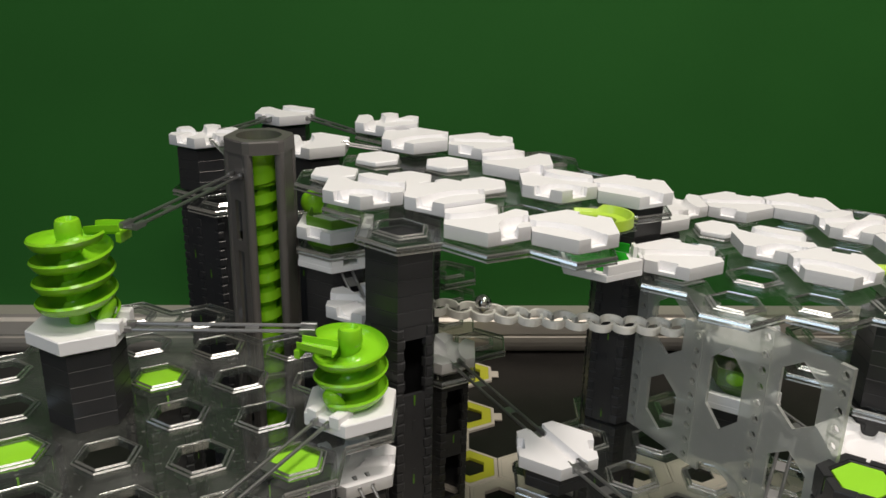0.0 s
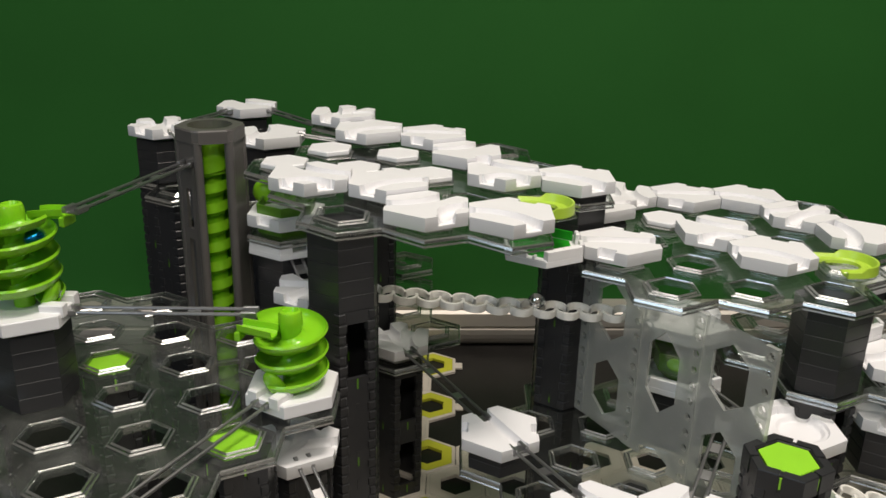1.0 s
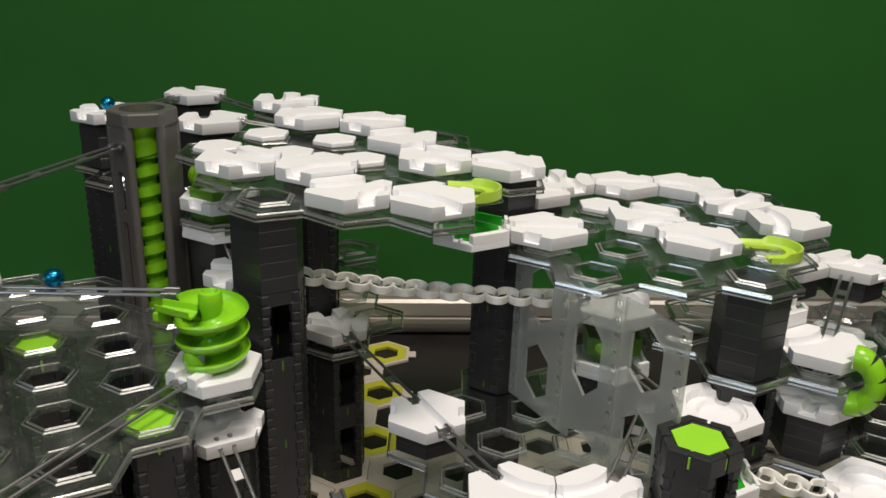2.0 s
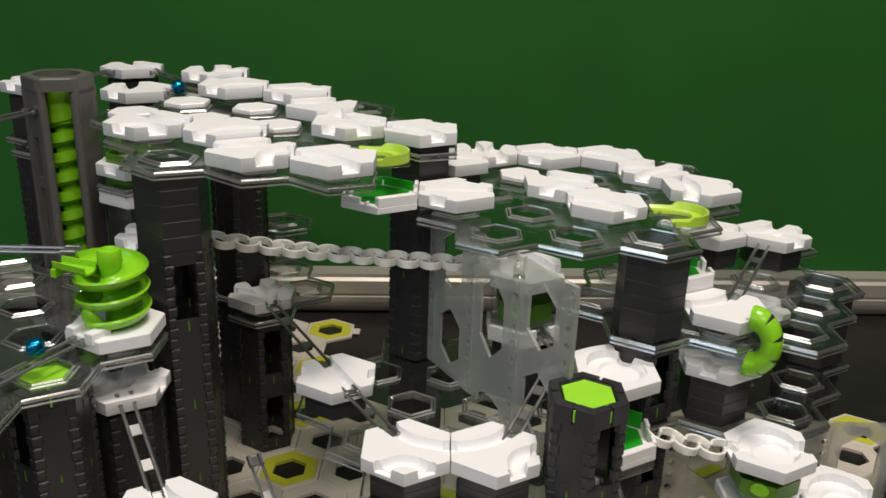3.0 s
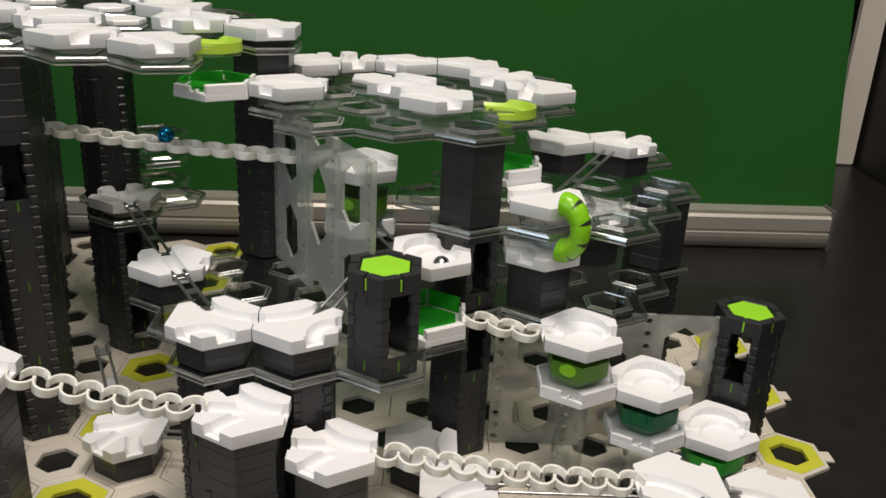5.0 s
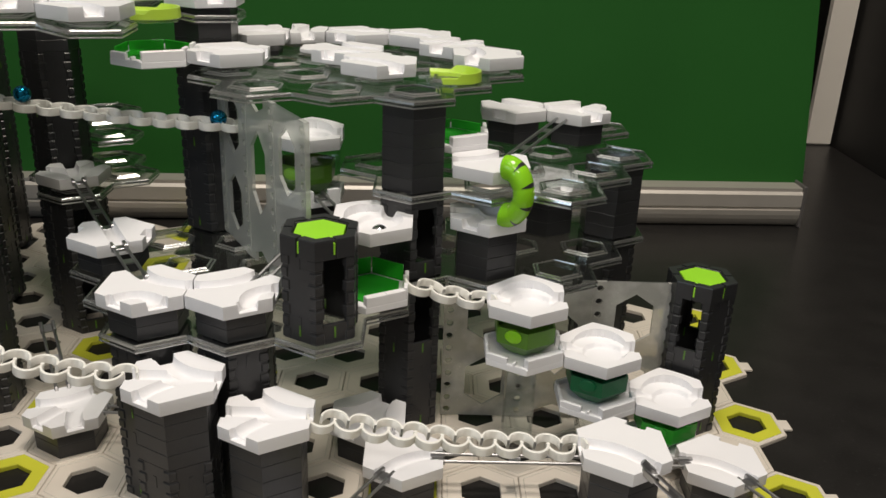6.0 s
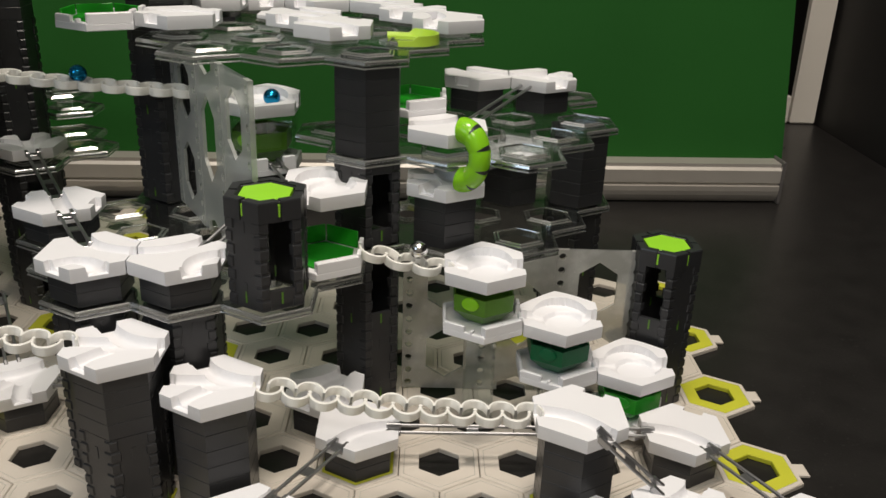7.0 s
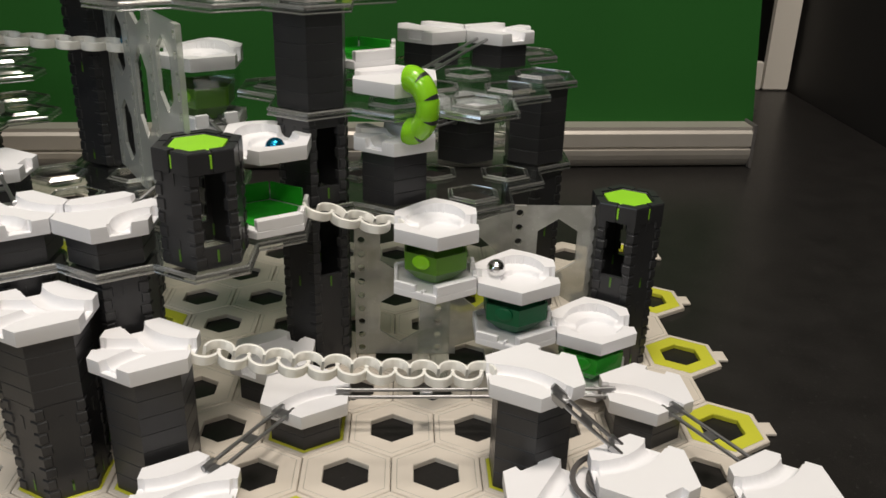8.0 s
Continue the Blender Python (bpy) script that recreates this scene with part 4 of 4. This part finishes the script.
# lift and the far left tiles
lift(-8.5, 5, 0.06, 0.343)
stack(-8.5, 5, 0.0, 0.06)
for kind, x, row, z, turn in (("cross", -10, 8, 0.3125, 0), ("curve", -9, 10, 0.3135, 0), ("curve", -8.05, 7.1, 0.3165, 2)):
    tile(kind, x, row, z, turn)
stack(-10, 8, 0.262, 0.300)
tower(-9.5, 7, 0, 0.259, ())
tower(-10, 8, 0, 0.259, ())
stack(-9, 10, 0.262, 0.301)
tower(-9, 10, 0, 0.262, ())
stack(-8.05, 7.1, 0.262, 0.304)
tower(-8.05, 7.1, 0, 0.262, ())
rail((-9.7 * P, 8.5 * R, 0.309), (-9.3 * P, 9.4 * R, 0.310))
rail((-8.5 * P, 9.7 * R, 0.310), (-7.4 * P, 8.5 * R, 0.307))
rail((-7.55 * P, 7.15 * R, 0.313), (-6.95 * P, 7.2 * R, 0.308))
rail((-9.7 * P, 7.6 * R, 0.308), (-8.9 * P, 5.6 * R, 0.312))

# spirals on the smudged plate
spiral(-10, 2, 0.2575, 3.97, 0.0625, -12, 0, 1.04)
stack(-10, 2, J_Z, 0.245)
spiral(-7, 2, 0.2075, 2.8, 0.0475, 168, -120)
rail((-9.30 * P, 2.15 * R, 0.3195), (-8.75 * P, 4.5 * R, 0.318))
rail((-9.42 * P, 2.0 * R, 0.2545), (-7.55 * P, 2.1 * R, 0.254))
rail((-7.3 * P, 1.45 * R, 0.205), (-8.6 * P, -1.4 * R, 0.198))
tile("fork", -7, 2, 0.164, 4)
tower(-7, 2, 0, 0.150, ())
for x, row in ((-7.5, 1), (-9.5, 3), (-10.5, 1)):
    tower(x, row, 0, 0.189, (4, 1), True)
rail((-6.8 * P, 1.5 * R, 0.160), (-6.2 * P, 0.4 * R, 0.132))

# front row
tile("twin", -6, 0, 0.135, 0)
stack(-6, 0, 0.0, 0.135 - TILE_H)
chain((-5.5 * P, 0, 0.132), (-3.48 * P, 0, 0.113), 7, 0.004)
tile("fork", -3, 0, 0.1135, 0)
tower(-3, 0, 0, 0.0625, ())
stack(-3, 0, 0.0625, 0.1135 - TILE_H)
tile("fork", -2, 0, 0.0895, 0)
stack(-2, 0, 0, 0.0895 - TILE_H - 0.0022)
LEAF = bmesh.new()
prism(LEAF, 0.0262, 0, 0.0021, 0.0004)
ob = part("spacer_plate", LEAF, LIME_FLAT, smooth=False)
ob.matrix_world = cell(-2, 0, 0.0895 - TILE_H - 0.0022)
tagged(ob, "thin lime green spacer under a white tile", "spacer")
chain((-1.5 * P, 0, 0.087), (1.52 * P, 0, 0.071), 10, 0.004)
tile("curve", 2, 0, 0.0735, 3)
stack(2, 0, 0, 0.0735 - TILE_H)
tile("curve", -0.5, 1, 0.0290, 4)
stack(-0.5, 1, 0, 0.0290 - TILE_H)
tile("curve", 3.5, 1, 0.0310, 3)
stack(3.5, 1, 0, 0.0310 - TILE_H)
rail((0.0 * P, 1 * R, 0.026), (3.0 * P, 1 * R, 0.027))
rail((-0.75 * P, 0.5 * R, 0.026), (-1.25 * P, -0.5 * R, 0.026))
tile("double", -1.5, -1, 0.029, 1)
stack(-1.5, -1, 0, 0.029 - TILE_H)
tile("curve", 3, -1.05, 0.042, 1)
stack(3, -1.05, 0, 0.042 - TILE_H)
tile("curve", 4.5, -1, 0.029, 1)
stack(4.5, -1, 0, 0.029 - TILE_H)
tile("straight", 2.15, -1, 0.026, 1)
stack(2.15, -1, 0, 0.026 - TILE_H)
rail((2.25 * P, -0.5 * R, 0.068), (2.75 * P, -0.65 * R, 0.045))
rail((3.75 * P, 0.5 * R, 0.028), (4.25 * P, -0.5 * R, 0.027))
tile("fork", -5, 2, 0.030, 1)
stack(-5, 2, 0, 0.030 - TILE_H)
rail((-4.5 * P, 2 * R, 0.027), (-3.6 * P, 2 * R, 0.027))
rail((-5.25 * P, 2.5 * R, 0.030), (-5.7 * P, 3.4 * R, 0.055))
tile("fork", -1, 2, 0.030, 1)
stack(-1, 2, 0, 0.030 - TILE_H)

def curved_rail(centre, r0, a0, a1, z):
    """Pair of dark bars bent round a corner."""
    t = thing("curved_rail", pose(*centre, z), "dark grey curved double rail on the base board", "rail", "curved rails")
    for r in (r0, r0 + 0.009):
        bm = bmesh.new()
        rings = []
        for k in range(17):
            a = radians(a0 + (a1 - a0) * k / 16)
            rings.append([Vector(((r + 0.0017 * math.cos(b)) * math.cos(a), (r + 0.0017 * math.cos(b)) * math.sin(a), 0.0017 * math.sin(b))) for b in [2 * math.pi * i / 8 for i in range(8)]])
        loft(bm, rings)
        part("rail_bar", bm, LIFT_GREY, t)
    return t


curved_rail((2.78 * P, -1.0 * R), 0.016, 60, 240, 0.031)
# swirl cascade
tile("swirl", 1, 2, 0.128, 0)
chain((-0.5 * P, 2 * R, 0.1375), (0.52 * P, 2 * R, 0.125), 3, 0.002)
for x, top, colour, word in ((1, 0.0970, OLIVE, "olive green"), (2, 0.0600, DARK_GREEN, "dark green"), (3, 0.0230, DEEP_GREEN, "bright green")):
    catcher(x, 2, top, colour, 0, word, 0.0285)
tile("swirl", 2, 2, 0.0905, 0)
tile("swirl", 3, 2, 0.0535, 0)
sleeve(1, 2, 0, 0.0820, 0.4)
sleeve(2, 2, 0, 0.0450, 0.4)
sleeve(3, 2, 0, 0.0080, 0.4)
tower(3.5, 3, 0, 0.1255, (4, 1), True)
wall_panel("wall_panel", (-0.02 * P, 3 * R), (3.05 * P, 3 * R), 0.001, 0.121, 3, FROST_WARM, "frosted plastic wall panel between two towers")

# ---- card cells, one by one ----
base = thing("base_board", pose(0, 0, 0), "printed white and yellow card base boards with hexagonal holes", "base board")
CELLS = cell_meshes()
for x, row in board_cells():
    o = part("card_cell", CELLS["yellow_card_cell" if (x, row) in YELLOW_CELLS else "card_cell"], CARD, base)
    o.location = (x * P, row * R, 0)
TAB = bmesh.new()
box(TAB, -0.004, 0.006, -0.0065, 0.0065, -0.0035, -0.0005, None, 0.0008)
TAB = mesh_of("joint_tab", TAB, CARD, False)
for x, row in ((4.5, 1), (4.5, 3), (4.5, 5), (4.5, 7), (-5.5, 9), (-5.5, 11), (4.5, -1)):
    part("joint_tab", TAB, CARD, base).location = (x * P + P / 2 + 0.002, row * R, 0)


def marble(material, label):
    ob = new("marble", ball_mesh("marble", MARBLE_R, material))
    return tagged(ob, label, "marble", "marbles")


def circle(x, row, z, r, t0, t1, z1, turns, start, steps=0.08):
    """Rows for a marble that circles in a bowl or winds down a spiral, clockwise from above."""
    n = max(2, round((t1 - t0) / steps))
    out = []
    for k in range(n + 1):
        f = k / n
        a = radians(start) - 2 * math.pi * turns * f
        out.append((t0 + (t1 - t0) * f, x * P + r * math.cos(a), row * R + r * math.sin(a), z + (z1 - z) * f))
    return out


def on_grid(*rows):
    return [(t, x * P, row * R, z) for t, x, row, z in rows]


def chain_z(x):
    return 0.2385 - 0.0046 * (x + 6.24)


def roll(ob, rows):
    """Key a marble: it turns as it rolls along."""
    keyed, spun, last = [], 0.0, None
    for t, x, y, z in rows:
        if last is not None:
            spun += min(80.0, math.degrees(math.dist((x, y), last) / MARBLE_R))
        keyed.append((t, pose(x, y, z, 0, spun % 360, 0)))
        last = (x, y)
    walk(ob, keyed)


def motions():
    """The marbles roll along their tracks."""
    chrome = marble(CHROME, "polished steel marble rolling on the track")
    roll(chrome, on_grid((0.0, -5.47, 4, chain_z(-5.47)), (0.5, -4.74, 4, chain_z(-4.74)), (1.0, -4.03, 4, chain_z(-4.03)), (1.6, -3.1, 4, chain_z(-3.1)), (2.05, -2.4, 4, 0.219))
         + circle(-2, 4, 0.216, 0.010, 2.2, 2.9, 0.2145, 2.0, 180) + on_grid((3.05, -2.0, 4, 0.196), (3.2, -1.9, 3.8, 0.182), (3.35, -1.5, 3.0, 0.177))
         + circle(-1, 2, 0.1765, 0.0085, 3.5, 6.4, 0.1735, 6.0, 25, 0.1) + on_grid((6.5, -1.0, 2, 0.158), (6.6, -0.9, 2, 0.146), (6.8, -0.35, 2, 0.1425), (7.0, 0.18, 2, 0.1375), (7.2, 0.62, 2, 0.1325))
         + circle(1, 2, 0.1285, 0.0085, 7.3, 7.65, 0.125, 1.1, 180) + on_grid((7.75, 1.05, 2, 0.105), (7.85, 1.3, 2.0, 0.0935), (8.0, 1.76, 2.15, 0.0905)))
    first = marble(BLUE, "glossy blue metal marble rolling on the track")
    roll(first, on_grid((0.0, -8.5, 4.95, 0.322), (0.1, -8.75, 4.50, 0.3235), (0.3, -8.97, 3.60, 0.3250), (0.5, -9.18, 2.74, 0.3246), (0.65, -9.48, 2.25, 0.3230))
         + circle(-10, 2, 0.316, 0.0150, 0.72, 1.8, 0.268, 4.05, 20, 0.05) + on_grid((1.9, -9.3, 2.02, 0.263), (2.2, -7.6, 2.1, 0.2625))
         + circle(-7, 2, 0.253, 0.0142, 2.25, 2.82, 0.219, 2.78, 160, 0.04) + on_grid((2.9, -7.25, 1.55, 0.213), (3.0, -7.56, 1.0, 0.2115), (3.3, -8.5, -1.2, 0.206), (3.4, -8.62, -1.40, 0.2055), (8.0, -8.62, -1.40, 0.2055)))
    loop = ((0.0, -9.95, 7.95, 0.3175), (0.17, -9.6, 8.8, 0.317), (0.35, -9.0, 10.0, 0.317), (0.5, -8.02, 9.24, 0.3165), (0.68, -7.0, 8.05, 0.3195), (0.82, -6.65, 7.35, 0.3195), (1.0, -7.38, 7.0, 0.3185),
            (1.2, -8.2, 7.1, 0.318), (1.4, -8.0, 6.2, 0.305), (1.6, -7.5, 5.1, 0.270), (1.8, -7.2, 4.5, 0.251), (1.9, -7.0, 4.05, 0.2405))
    second = marble(BLUE, "glossy blue metal marble rolling on the track")
    roll(second, on_grid((0.0, -8.5, 5.25, 0.24), (1.7, -8.5, 5.25, 0.325), (1.85, -9.3, 6.6, 0.318)) + on_grid(*[(2.0 + t, x, r, z) for t, x, r, z in loop])
         + on_grid(*[(t, x, 4, chain_z(x)) for t, x in ((4.0, -6.24), (4.5, -5.49), (5.0, -4.72), (5.5, -3.95), (6.0, -3.2), (6.45, -2.45))])
         + circle(-2, 4, 0.216, 0.0095, 6.55, 7.35, 0.2145, 2.4, 180) + on_grid((7.45, -2.0, 4.1, 0.196), (7.6, -1.95, 4.0, 0.182), (7.8, -1.5, 3.0, 0.177), (7.92, -1.1, 2.3, 0.176), (8.0, -0.85, 2.04, 0.175)))
    third = marble(BLUE, "glossy blue metal marble rolling on the track")
    roll(third, on_grid((0.0, -8.5, 5.25, 0.17), (3.35, -8.5, 5.25, 0.325), (3.5, -9.3, 6.6, 0.318)) + on_grid(*[(3.65 + t, x, r, z) for t, x, r, z in loop])
         + on_grid(*[(t, x, 4, chain_z(x)) for t, x in ((5.8, -6.24), (6.5, -5.15), (7.0, -4.4), (7.5, -3.63), (8.0, -2.87))]))


motions()
